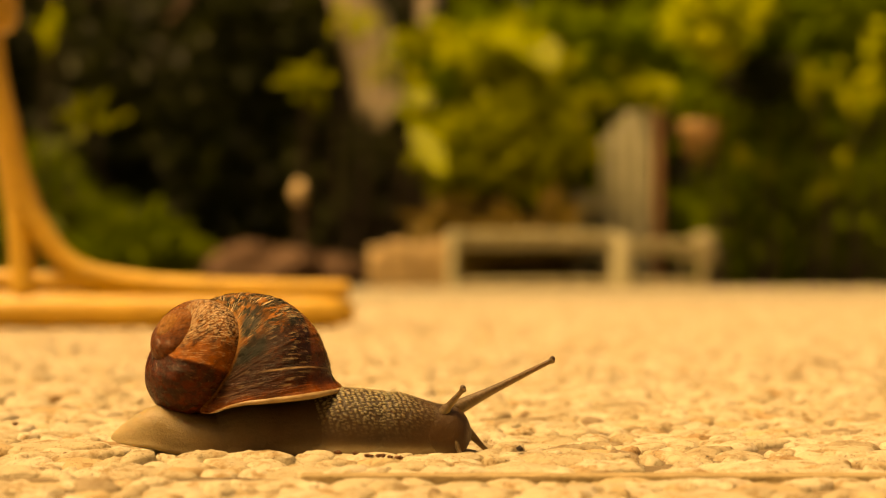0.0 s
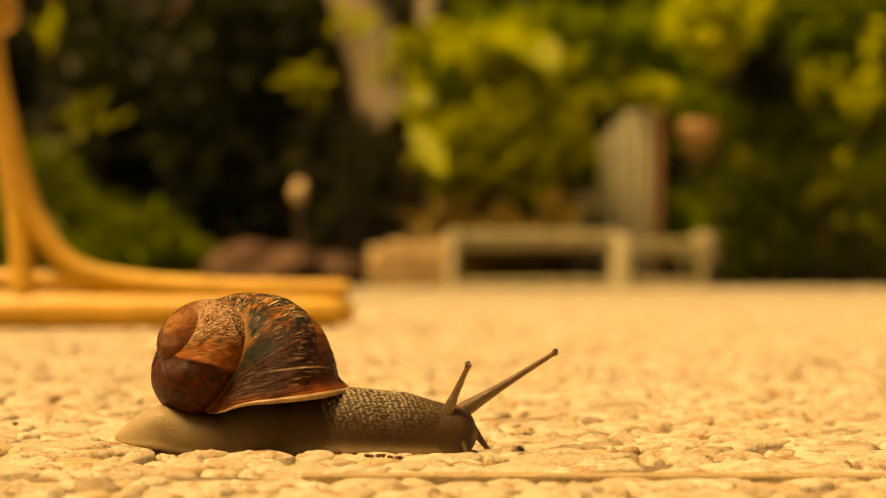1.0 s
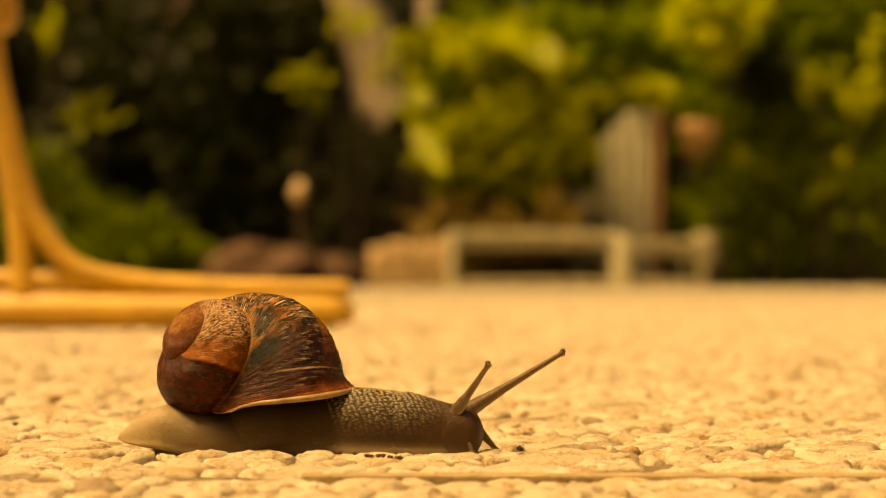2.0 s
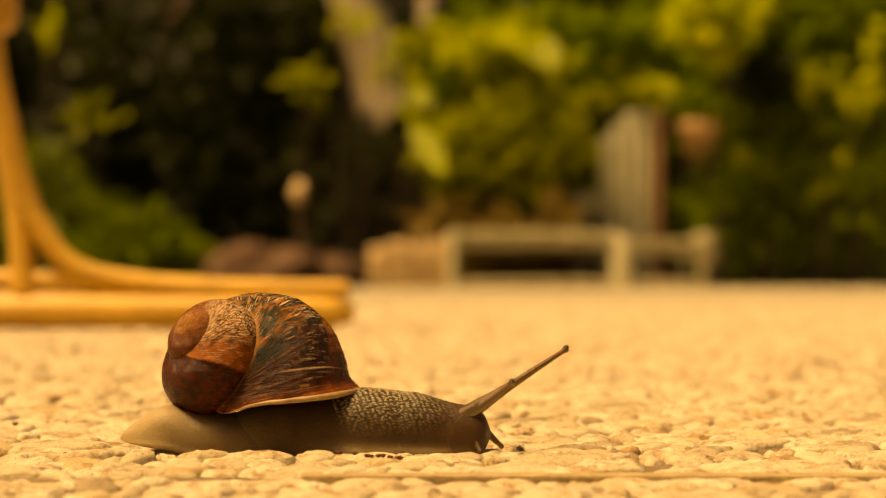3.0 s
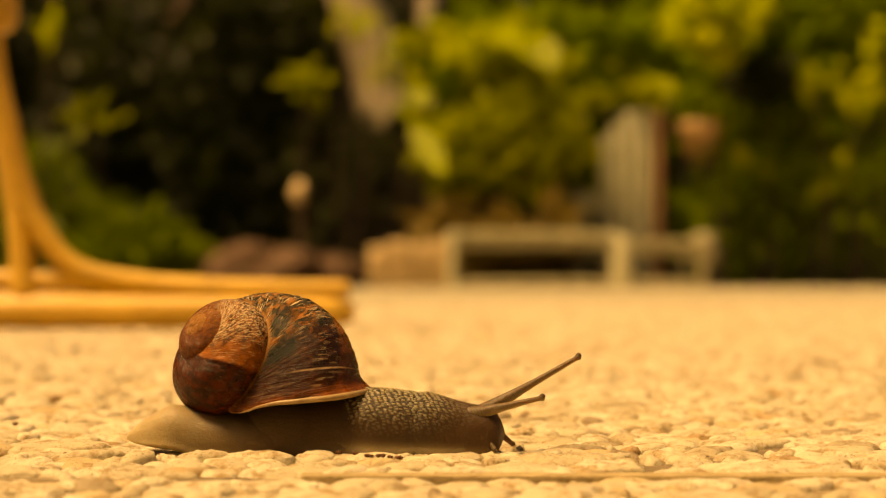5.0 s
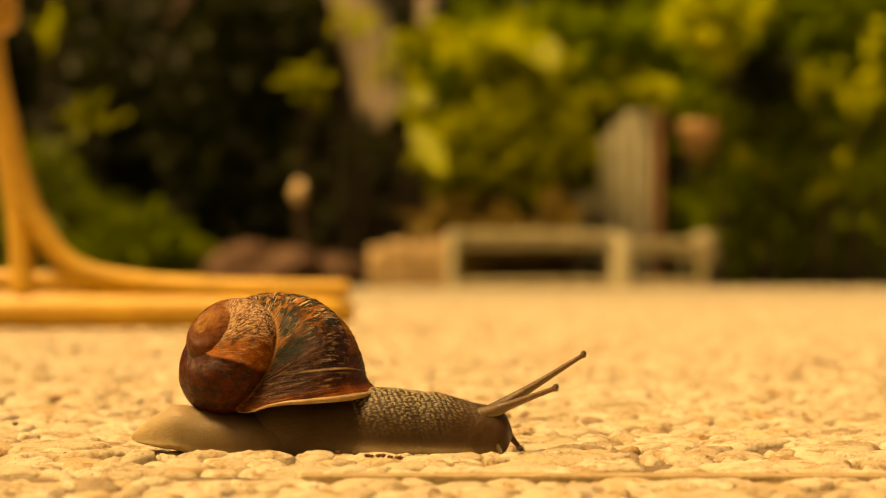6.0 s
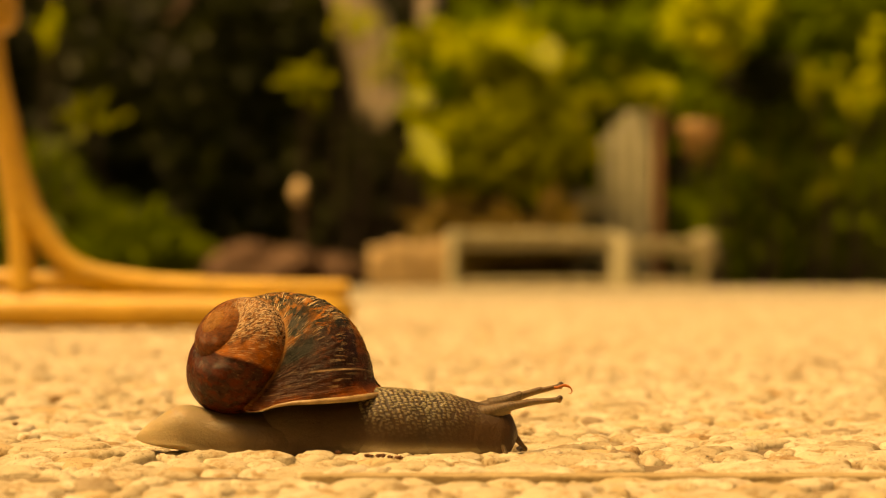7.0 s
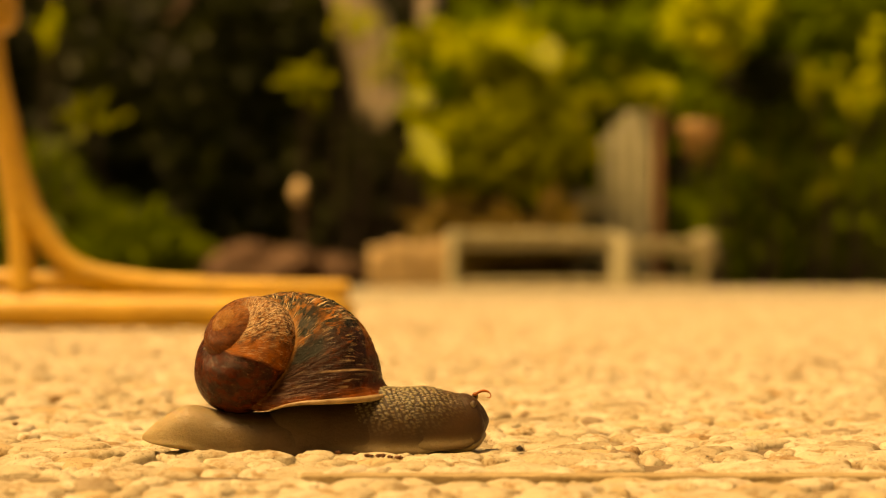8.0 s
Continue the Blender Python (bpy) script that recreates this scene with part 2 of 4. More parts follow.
def plain_material(name, a, b, scale, rough=0.6, bump=0.001):
    k = Mat(name, rough)
    v = k.coord()
    k.colour(k.ramp(k.noise(v, scale, 5, 0.6), (0.3, a), (0.7, b)))
    k.bump(k.noise(v, scale * 3, 4), bump)
    return k.m


PEBBLE = pebble_material("river_pebble", "object")
PEBBLES = pebble_material("river_pebbles", "island")
MORTAR, PAVING, SOIL = mortar_material(), far_aggregate_material(), soil_material()
# near-black: the shade of the garden is put into this leaf colour
LEAF_DARK = leaf_material("shade_toned_leaf", (0.008, 0.013, 0.002), (0.019, 0.028, 0.003), (0.05, 0.062, 0.008), 0.2)
LEAF_HEDGE = leaf_material("hedge_leaf", (0.072, 0.122, 0.005), (0.18, 0.29, 0.010), (0.34, 0.48, 0.02), 0.45)
# olive raised well above real foliage: sunlight on it is in the colour
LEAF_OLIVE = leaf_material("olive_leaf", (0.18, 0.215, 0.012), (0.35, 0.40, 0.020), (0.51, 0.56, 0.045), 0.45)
LEAF_DRY = leaf_material("dry_leaf", (0.20, 0.14, 0.045), (0.36, 0.26, 0.085), (0.50, 0.38, 0.14), 0.4)
# brightest leaves: full sun is put into the yellow-green itself
LEAF_LIGHT = leaf_material("sun_toned_leaf", (0.30, 0.39, 0.02), (0.52, 0.60, 0.03), (0.72, 0.74, 0.06), 0.45, 0.6)
GRASS = leaf_material("grass_blade", (0.08, 0.14, 0.008), (0.15, 0.22, 0.012), (0.22, 0.30, 0.02))
BARK = bark_material("grey_bark", (0.40, 0.32, 0.21), (0.72, 0.61, 0.44))
BARK_DARK = bark_material("brown_bark", (0.10, 0.06, 0.04), (0.24, 0.15, 0.10))
SANDSTONE = stone_material("sandstone", (0.46, 0.31, 0.16), (0.62, 0.46, 0.27))
BROWN_STONE = stone_material("reddish_rock", (0.07, 0.034, 0.02), (0.16, 0.085, 0.05))
ROCK = stone_material("brown_rock", (0.04, 0.022, 0.014), (0.12, 0.07, 0.04))
STEM = bark_material("dark_stem", (0.02, 0.012, 0.008), (0.06, 0.038, 0.022))
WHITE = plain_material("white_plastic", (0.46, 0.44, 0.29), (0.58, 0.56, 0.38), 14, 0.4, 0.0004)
# darker plastic for slats, base and headrest rails, headrest and two legs
SLAT = plain_material("darker_plastic", (0.26, 0.235, 0.14), (0.36, 0.32, 0.20), 14, 0.5, 0.0004)
RENDERED = stone_material("weathered_white_paint", (0.38, 0.38, 0.26), (0.56, 0.56, 0.40), 6)
PAINT_BROWN = plain_material("brown_paint", (0.20, 0.10, 0.05), (0.30, 0.16, 0.08), 20)
IRON = plain_material("dark_iron", (0.015, 0.014, 0.013), (0.03, 0.028, 0.025), 30)
CLAY = plain_material("fired_clay", (0.52, 0.29, 0.13), (0.66, 0.42, 0.22), 25)
# pale tone of the ball that stands in for a bright spot
SPOT_TONE = plain_material("spot_tone", (0.62, 0.44, 0.25), (0.76, 0.58, 0.36), 25)
CEMENT = plain_material("bare_cement", (0.30, 0.22, 0.12), (0.46, 0.36, 0.22), 300, 0.85, 0.0004)
CANE = cane_material()
SHELL, LIP = shell_material(), lip_material()
FLESH = flesh_material("snail_skin", (0.034, 0.019, 0.008), (0.32, 0.28, 0.185), (0.076, 0.036, 0.015))
HORN = flesh_material("tentacle_skin", (0.080, 0.050, 0.028), (0.22, 0.15, 0.085), (0.12, 0.08, 0.045))
EYE_SKIN = plain_material("eye_skin", (0.05, 0.03, 0.02), (0.10, 0.06, 0.035), 900, 0.35, 0.0001)
CRUMB = plain_material("soil_crumb", (0.06, 0.02, 0.010), (0.16, 0.065, 0.03), 700, 0.85, 0.0003)
CHIP = plain_material("dark_bark_chip", (0.010, 0.006, 0.004), (0.04, 0.022, 0.013), 700, 0.6, 0.0003)
FIBRE = plain_material("orange_fibre", (0.36, 0.075, 0.02), (0.55, 0.15, 0.04), 800, 0.45, 0.0001)


# ---- mesh helpers ----
def part(name, bm, material, parent=None, label="", smooth=True):
    me = bpy.data.meshes.new(name)
    bm.to_mesh(me)
    bm.free()
    return dress(name, me, material, parent, label, smooth)


def dress(name, me, material, parent=None, label="", smooth=True):
    me.materials.append(material)
    if smooth:
        me.polygons.foreach_set("use_smooth", [True] * len(me.polygons))
    ob = new(name, me)
    ob.parent = parent
    return tagged(ob, label)


def empty(name, m, label, category, group="", kind=""):
    ob = new(name)
    ob.empty_display_size = 0.01
    ob.matrix_world = m
    return tagged(ob, label, category, group, kind)


def grid_mesh(name, P, caps=False):
    """A mesh from a grid of points P[rows, ring, 3]; the ring is closed."""
    n, r = P.shape[:2]
    faces = []
    for i in range(n - 1):
        for j in range(r):
            k = (j + 1) % r
            faces.append((i * r + j, i * r + k, (i + 1) * r + k, (i + 1) * r + j))
    verts = P.reshape(-1, 3).tolist()
    if caps:
        for row, flip in ((0, True), (n - 1, False)):
            c = len(verts)
            verts.append(P[row].mean(0).tolist())
            for j in range(r):
                k = (j + 1) % r
                f = (row * r + j, row * r + k, c)
                faces.append(f[::-1] if flip else f)
    me = bpy.data.meshes.new(name)
    me.from_pydata(verts, [], faces)
    return me


def tube(points, radii, sides=14, flat=1.0):
    """Points of a round tube that follows a line."""
    P = np.array(points, float)
    R = np.array(radii, float)
    T = np.gradient(P, axis=0)
    T /= np.linalg.norm(T, axis=1)[:, None]
    up = np.array((0.0, 1.0, 0.0)) if abs(T[:, 1]).max() < 0.9 else np.array((1.0, 0.0, 0.0))
    A = np.cross(T, up)
    A /= np.linalg.norm(A, axis=1)[:, None]
    B = np.cross(T, A)
    a = np.linspace(0, 2 * np.pi, sides, endpoint=False)
    return P[:, None] + R[:, None, None] * (np.cos(a)[None, :, None] * A[:, None] + flat * np.sin(a)[None, :, None] * B[:, None])


def smooth_line(points, n):
    """A smooth line of n points through a few given ones."""
    Q = np.array(points, float)
    u = np.linspace(0, len(Q) - 1, n)
    i = np.clip(u.astype(int), 0, len(Q) - 2)
    f = (u - i)[:, None]
    G = np.vstack([2 * Q[0] - Q[1], Q, 2 * Q[-1] - Q[-2]])
    p0, p1, p2, p3 = G[i], G[i + 1], G[i + 2], G[i + 3]
    return 0.5 * (2 * p1 + (p2 - p0) * f + (2 * p0 - 5 * p1 + 4 * p2 - p3) * f**2 + (3 * p1 - p0 - 3 * p2 + p3) * f**3)


def block(bm, lo, hi, bevel=0.0, wobble=0.0, seed=0):
    """A bevelled, slightly uneven block added to bm."""
    made = bmesh.ops.create_cube(bm, size=1.0)["verts"]
    lo, hi = Vector(lo), Vector(hi)
    for v in made:
        v.co = Vector((lo[i] + (v.co[i] + 0.5) * (hi[i] - lo[i]) for i in range(3)))
    if bevel:
        edges = list({e for v in made for e in v.link_edges})
        made = bmesh.ops.bevel(bm, geom=edges, offset=bevel, segments=2, affect="EDGES", profile=0.6)["verts"]
    if wobble:
        for v in made:
            v.co += noise.noise_vector(v.co * (3 / max(hi - lo)) + Vector((seed, 0, 0))) * wobble
    return bm


# ---- ground: soil to the horizon, two aggregate slabs, their pebbles ----
def ground():
    bm = bmesh.new()
    bmesh.ops.create_grid(bm, x_segments=40, y_segments=40, size=400)
    ob = part("ground", bm, SOIL)
    ob.location = (0, 200, -0.03)
    tagged(ob, "dark bare garden soil under the shrubs", "ground", kind="structure")


def slab(name, x0, x1, y0, y1, label, material, top=-0.0013):
    bm = bmesh.new()
    block(bm, (x0, y0, -0.04), (x1, y1, top), 0.0008)
    ob = part(name, bm, material, smooth=False)
    return tagged(ob, label, "paving slab", kind="structure")


def pebble_shape(rng, seg, rings):
    """A flattened, irregular dome: unit radius, unit height, its rim sunk."""
    tilt = rng.uniform(-0.22, 0.22, 2)
    ph = rng.uniform(0, 6.28, 3)
    am = rng.uniform(0.03, 0.17, 3)
    pts = []
    for i in range(rings):
        f = i / rings
        rad = math.cos(f * math.pi / 2) ** 0.72
        z = math.sin(f * math.pi / 2) ** 0.55
        for j in range(seg):
            a = 2 * math.pi * j / seg
            w = 1 + sum(am[q] * math.cos((q + 2) * a + ph[q]) for q in range(3))
            x, y = rad * w * math.cos(a), rad * w * math.sin(a)
            pts.append((x, y, z * (1 + tilt[0] * x + tilt[1] * y) + 0.045 * rng.normal() * (i > 0)))
    pts.append((0, 0, 1.0))
    faces = []
    for i in range(rings - 1):
        for j in range(seg):
            k = (j + 1) % seg
            faces.append((i * seg + j, i * seg + k, (i + 1) * seg + k, (i + 1) * seg + j))
    top = len(pts) - 1
    for j in range(seg):
        faces.append(((rings - 1) * seg + j, (rings - 1) * seg + (j + 1) % seg, top))
    return np.array(pts), faces


def pebble_field(rng, y0, y1, pitch, half):
    """Places for tightly set pebbles between two distances: x, y, yaw, long and short half-axis, top height."""
    out = []
    y = y0
    row = 0
    while y < y1:
        w = half(y)
        x = -w + (pitch / 2 if row % 2 else 0)
        while x < w:
            px, py = x + rng.normal(0, pitch * 0.20), y + rng.normal(0, pitch * 0.16)
            a = pitch * (rng.uniform(0.34, 0.70) if rng.random() < 0.72 else rng.uniform(0.75, 1.05))
            b = a * rng.uniform(0.50, 0.92)
            top = rng.normal(-0.0002, 0.00026 + 0.00022 * min(1, max(0, (y - 0.33) / 0.1)))
            out.append((px, py, rng.uniform(0, 3.14), a, b, top))
            x += pitch
        y += pitch * 0.78
        row += 1
    return out


JOINT = 0.2613


def pave():
    near = slab("pavement_near", -2.5, 2.5, -1.5, JOINT - 0.0010, "pale exposed-aggregate concrete paving slab", MORTAR, -0.0017)
    far = slab("pavement", -4.5, 4.5, JOINT + 0.0014, 1.75, "pale exposed-aggregate concrete paving slab set with rounded pebbles", MORTAR)
    bm = bmesh.new()
    block(bm, (-8, 1.75, -0.04), (8, 5.25, -0.0006))
    for v in bm.verts:
        if v.co.z > -0.02 and v.co.y > 5:
            v.co.z -= 0.009   # falls towards the garden to drain
    tagged(part("pavement_far", bm, PAVING, smooth=False), "pale aggregate paving running to the garden edge", "paving", kind="structure")
    # the further slab stands a little proud: its bare cement edge shows along the joint
    bm = bmesh.new()
    block(bm, (-0.022, JOINT - 0.0004, -0.008), (1.6, JOINT + 0.0040, -0.0003), 0.0004)
    part("slab_edge", bm, CEMENT, far, "bare cement edge of the slab", smooth=False)
    rng = np.random.default_rng(4)
    half = lambda y: 0.012 + 0.275 * max(y, 0.22)
    places = pebble_field(rng, 0.19, 0.70, 0.0064, half) + pebble_field(rng, 0.70, 1.76, 0.0074, half)
    # larger stones that stand proud where the snail passes
    places += [(-0.0600, 0.2900, 0.3, 0.0060, 0.0036, 0.0007), (-0.0515, 0.2862, 1.2, 0.0046, 0.0030, 0.0007), (-0.0700, 0.3010, 0.1, 0.0100, 0.0050, 0.0009), (-0.0820, 0.2960, 0.4, 0.0080, 0.0042, 0.0006), (-0.0405, 0.2868, 0.2, 0.0046, 0.0028, 0.0008),
               (-0.0315, 0.2862, 0.0, 0.0062, 0.0030, 0.0008), (-0.0215, 0.2868, 0.3, 0.0040, 0.0026, 0.0006), (-0.0120, 0.2860, 0.1, 0.0058, 0.0030, 0.0003), (0.0010, 0.2866, 0.2, 0.0065, 0.0032, 0.0002)]
    fine = [pebble_shape(rng, 14, 5) for _ in range(14)]
    rough = [pebble_shape(rng, 8, 3) for _ in range(8)]
    fine_mesh = []
    for pts, faces in fine:
        me = bpy.data.meshes.new("pebble")
        me.from_pydata(pts.tolist(), [], faces)
        me.materials.append(PEBBLE)
        me.polygons.foreach_set("use_smooth", [True] * len(me.polygons))
        fine_mesh.append(me)
    stuff = {"near": ([], [], 0), "far": ([], [], 0)}
    count = 0
    for x, y, yaw, a, b, top in places:
        if abs(y - JOINT) < 0.0042:
            # stones next to the joint stop short of it
            y = JOINT + (0.0066 if y > JOINT else -0.0046)
            b = min(b, 0.0036)
            yaw *= 0.15
        side = "near" if y < JOINT else "far"
        high = 0.0024
        if side == "near":
            top -= 0.0004
        if 0.2600 < y < 0.322 and abs(x - 0.004) < 0.096 and count < 300:
            count += 1
            ob = new("pebble", fine_mesh[int(rng.integers(len(fine_mesh)))])
            ob.parent = near if side == "near" else far
            ob.matrix_basis = Matrix.LocRotScale((x, y, top - high), Euler((0, 0, yaw)), (a, b, high))
            continue
        pts, faces = (fine if y < 0.5 else rough)[int(rng.integers(8))]
        c, s = math.cos(yaw), math.sin(yaw)
        q = np.stack([x + c * a * pts[:, 0] - s * b * pts[:, 1], y + s * a * pts[:, 0] + c * b * pts[:, 1], top - high + high * pts[:, 2]], 1)
        vs, fs, n = stuff[side]
        vs.append(q)
        fs.extend([tuple(i + n for i in f) for f in faces])
        stuff[side] = (vs, fs, n + len(q))
    for side, parent in (("near", near), ("far", far)):
        vs, fs, n = stuff[side]
        me = bpy.data.meshes.new("pebbles")
        me.from_pydata(np.concatenate(vs).tolist(), [], fs)
        ob = dress("pebbles", me, PEBBLES, parent, "tightly set rounded cream pebbles")
        tagged(ob, kind="stuff")


# ---- snail: built in its own space in millimetres, scaled to metres ----
MM = 0.001
SNAIL = pose(-0.0364, 0.297, -0.0008)


W, T, P_T, RC, RR, RA, TAU, PHASE = 1.9324, 23.62, 1.618, 7.149, 13.0, 13.90, -0.840, 0.822
SHELL_AT = np.array((-11.37, -2.46, 22.46))


def shell_axes(el=0.650, az=0.833):
    k = np.array([-np.cos(el) * np.sin(az), -np.cos(el) * np.cos(az), np.sin(el)])
    u = np.cross([0, 0, 1.0], k)
    u /= np.linalg.norm(u)
    return np.stack([u, np.cross(k, u), k], 1)


def whorl_points(th, f):
    """The growing tube of the shell: th the angle grown, f the angle round the tube; millimetres in the snail's space."""
    th, f = np.broadcast_arrays(th, f)
    s = W ** (th / (2 * np.pi))
    c, n = np.sign(np.cos(f)) * np.abs(np.cos(f)) ** 0.957, np.sign(np.sin(f)) * np.abs(np.sin(f)) ** 0.957
    er = RR * c * np.cos(TAU) - RA * n * np.sin(TAU)
    ea = RR * c * np.sin(TAU) + RA * n * np.cos(TAU)
    r = s * (RC + er)
    young = -T * 0.3**P_T - T * P_T * 0.3 ** (P_T - 1) * (s - 0.3)
    drop = np.where(s < 0.3, young, -T * s**P_T)
    t = th + PHASE
    return np.stack([r * np.cos(-t), r * np.sin(-t), drop + s * ea], -1) @ shell_axes().T + SHELL_AT


def build_shell(snail):
    f = np.linspace(0, 2 * np.pi, 128, endpoint=False)
    # the opening is cut along a rim that dips towards the tail
    fine = np.linspace(-2.6, 1.4, 500)
    Q = whorl_points(fine[:, None], f[None])
    below = Q[..., 2] < np.interp(Q[..., 0], (-12.0, -8.5, -6.0, -4.5, -1.5, 2.5, 10.0, 18.6), (15.0, 11.0, 7.4, 7.3, 8.8, 9.7, 10.3, 11.2))
    end = np.where(below.any(0), fine[below.argmax(0)], 1.4)
    end = np.maximum(end, -2.5)
    ker = np.ones(5) / 5
    end = np.convolve(np.pad(end, 2, mode="wrap"), ker, "valid")
    soft = np.convolve(np.pad(end, 20, mode="wrap"), np.hanning(41) / np.hanning(41).sum(), "valid")
    old = np.linspace(-8.4 * np.pi, -2.6, 620)
    u = np.linspace(0, 1, 260)[1:]
    TH = np.concatenate([np.repeat(old[:, None], len(f), 1), -2.6 + u[:, None] * (end + 2.6)[None]])
    F = np.repeat(f[None], len(TH), 0)
    L = whorl_points(TH, F)
    # growth ridges, stronger rest lines and small knocks
    rng = np.random.default_rng(2)
    cen = L.mean(1, keepdims=True)
    out = L - cen
    out /= np.linalg.norm(out, axis=2)[..., None]
    G = TH - soft[None]
    ridge = np.interp(G, np.linspace(-27, 1.5, 900), rng.normal(0, 1, 900)) * 0.05
    lines = G + 0.32 * (F - 1.03) * np.clip(-G / 0.6, 0, 1)
    for at, high in ((-0.31, 0.05), (-0.10, 0.10), (-0.95, 0.10), (-1.35, 0.15), (-2.9, 0.2), (-5.96, 0.42), (-6.35, 0.15), (-7.3, 0.12)):
        ridge += high * np.exp(-((lines - at) / 0.03) ** 2)
    knock = np.array([[noise.noise(Vector(p) * 0.45) + 0.5 * noise.noise(Vector(p) * 1.1) for p in row] for row in L[::4, ::4].tolist()])
    knock = np.repeat(np.repeat(knock, 4, 0), 4, 1)[:L.shape[0], :L.shape[1]]
    for axis, mode in ((0, "edge"), (1, "wrap")):
        knock = np.apply_along_axis(lambda d: np.convolve(np.pad(d, 3, mode=mode), np.ones(7) / 7, "valid"), axis, knock)
    grow = W ** (TH / (2 * np.pi))
    L = L + out * ((ridge + 0.16 * knock) * grow)[..., None]
    # the newest edge flares out over the neck
    flare = np.clip((G + 0.22) / 0.22, 0, 1) ** 2 * np.exp(-(((F + np.pi) % (2 * np.pi) - np.pi - 0.5) / 0.8) ** 2)
    L = L + flare[..., None] * np.array((1.9, -0.4, 0.35))
    me = grid_mesh("shell", L * MM)
    uv = me.uv_layers.new(name="UVMap")
    r = len(f)
    loops = np.zeros(len(me.loops), int)
    me.loops.foreach_get("vertex_index", loops)
    i, j = loops // r, loops % r
    vv = f[j].copy()
    seam = np.repeat(np.arange(len(me.polygons)) % r == r - 1, 4)
    vv[seam & (j == 0)] = 2 * np.pi
    uv.data.foreach_set("uv", np.stack([G[i, j], vv], 1).ravel())
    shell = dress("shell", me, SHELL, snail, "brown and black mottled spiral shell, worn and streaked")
    ring = L[-1]
    on = (f < 2.05) | (f > 5.5)
    first = int(np.argmax(on & ~np.roll(on, 1)))
    ring = np.roll(ring, -first, 0)[:int(on.sum())]
    lip = tube(ring * MM, np.interp(ring[:, 0], (-4.6, -1.0, 4.0, 14.0, 18.0), (0.00006, 0.00022, 0.00042, 0.00058, 0.0004)), 10)
    dress("lip", grid_mesh("lip", lip, caps=True), LIP, shell, "cream rim of the shell opening")
    return shell


def profile(rows, n):
    """Rows of x, underside, top, half-width in millimetres, made smooth."""
    Q = np.array(rows, float)
    x = np.linspace(Q[0, 0], Q[-1, 0], n)
    cols = []
    for c in (1, 2, 3):
        d = np.interp(x, Q[:, 0], Q[:, c])
        k = max(3, n // 14)
        pad = np.pad(d, k, mode="reflect", reflect_type="odd")
        ker = np.hanning(2 * k + 1)
        cols.append(np.convolve(pad, ker / ker.sum(), "valid"))
    return x, *cols


def flesh(name, rows, n, ring, warts, material, parent, label="", fringe=0.0, bare=None, seed=1, pale=((0, 0.0), (1, 0.0))):
    """A stretch of the body: a loft with a flat sole, a fringe along the foot and raised warts on the upper skin."""
    x, zb, zt, w = profile(rows, n)
    zb = zb - 0.5 * np.clip((1.3 - zb) / 1.0, 0, 1)
    a = np.linspace(-np.pi / 2, 1.5 * np.pi, ring, endpoint=False)
    ca, sa = np.cos(a), np.sin(a)
    cy = np.sign(ca) * np.abs(ca) ** np.where(sa < 0, 0.40, 0.75)
    up = 0.5 + 0.5 * np.sign(sa) * np.abs(sa) ** 0.85
    half = w[:, None] * cy[None] * (1 - 0.22 * up[None] ** 1.6)
    z = zb[:, None] + (zt - zb)[:, None] * up[None]
    skirt_tone = np.exp(-((up - 0.17) / 0.09) ** 2)
    skirt = np.exp(-((up - 0.08) / 0.11) ** 2)[None] * fringe
    half = half + np.sign(cy)[None] * skirt * np.minimum(1, w / w.max())[:, None]
    half = half * (1 - 0.25 * np.clip((0.07 - up) / 0.07, 0, 1))[None]
    P = np.stack([np.repeat(x[:, None], ring, 1), half, z], -1)
    cen = np.stack([x, 0 * x, (zb + zt) / 2], -1)[:, None]
    out = P - cen
    out /= np.linalg.norm(out, axis=2)[..., None] + 1e-9
    rng = np.random.default_rng(seed)
    wart = np.zeros((n, ring))
    if warts:
        arc = np.concatenate([np.zeros((n, 1)), np.cumsum(np.linalg.norm(np.diff(P, axis=1), axis=2), 1)], 1)
        S = np.stack([np.repeat(x[:, None], ring, 1), arc - arc[:, ring // 2][:, None]], -1)
        span = abs(S[..., 1]).max()
        seeds = []
        X = x[0]
        row = 0
        X -= 0.5 * span
        while X < x[-1] + 0.5 * span:
            for v in np.arange(-span, span, 0.52):
                seeds.append((X + 0.35 * v + rng.normal(0, 0.17), v + (0.26 if row % 2 else 0) + rng.normal(0, 0.09)))
            X += 1.0
            row += 1
        seeds = np.array(seeds)
        q = S.reshape(-1, 2) * np.array([0.45, 1.0])
        sd = seeds * np.array([0.45, 1.0])
        f1 = np.full(len(q), 9.0)
        f2 = np.full(len(q), 9.0)
        for c0 in range(0, len(q), 4000):
            qc = q[c0:c0 + 4000]
            close = sd[(sd[:, 0] > qc[:, 0].min() - 1.2) & (sd[:, 0] < qc[:, 0].max() + 1.2)]
            d = np.linalg.norm(qc[:, None] - close[None], axis=2)
            d = np.partition(d, 1, axis=1)[:, :2]
            f1[c0:c0 + 4000], f2[c0:c0 + 4000] = d[:, 0], d[:, 1]
        edge = np.clip((0.205 - f1) / 0.10 * np.clip((f2 - f1) / 0.10, 0, 1), 0, 1).reshape(n, ring)
        wart = edge * edge * (3 - 2 * edge)
    low = np.clip((up[None] - 0.26) / 0.6, 0, 1)
    b0 = np.zeros((n, 1)) if bare is None else np.interp(x, [r[0] for r in bare], [r[1] for r in bare])[:, None]
    strong = low * (1 - b0)
    P = P + out * (0.20 * wart * strong * warts)[..., None]
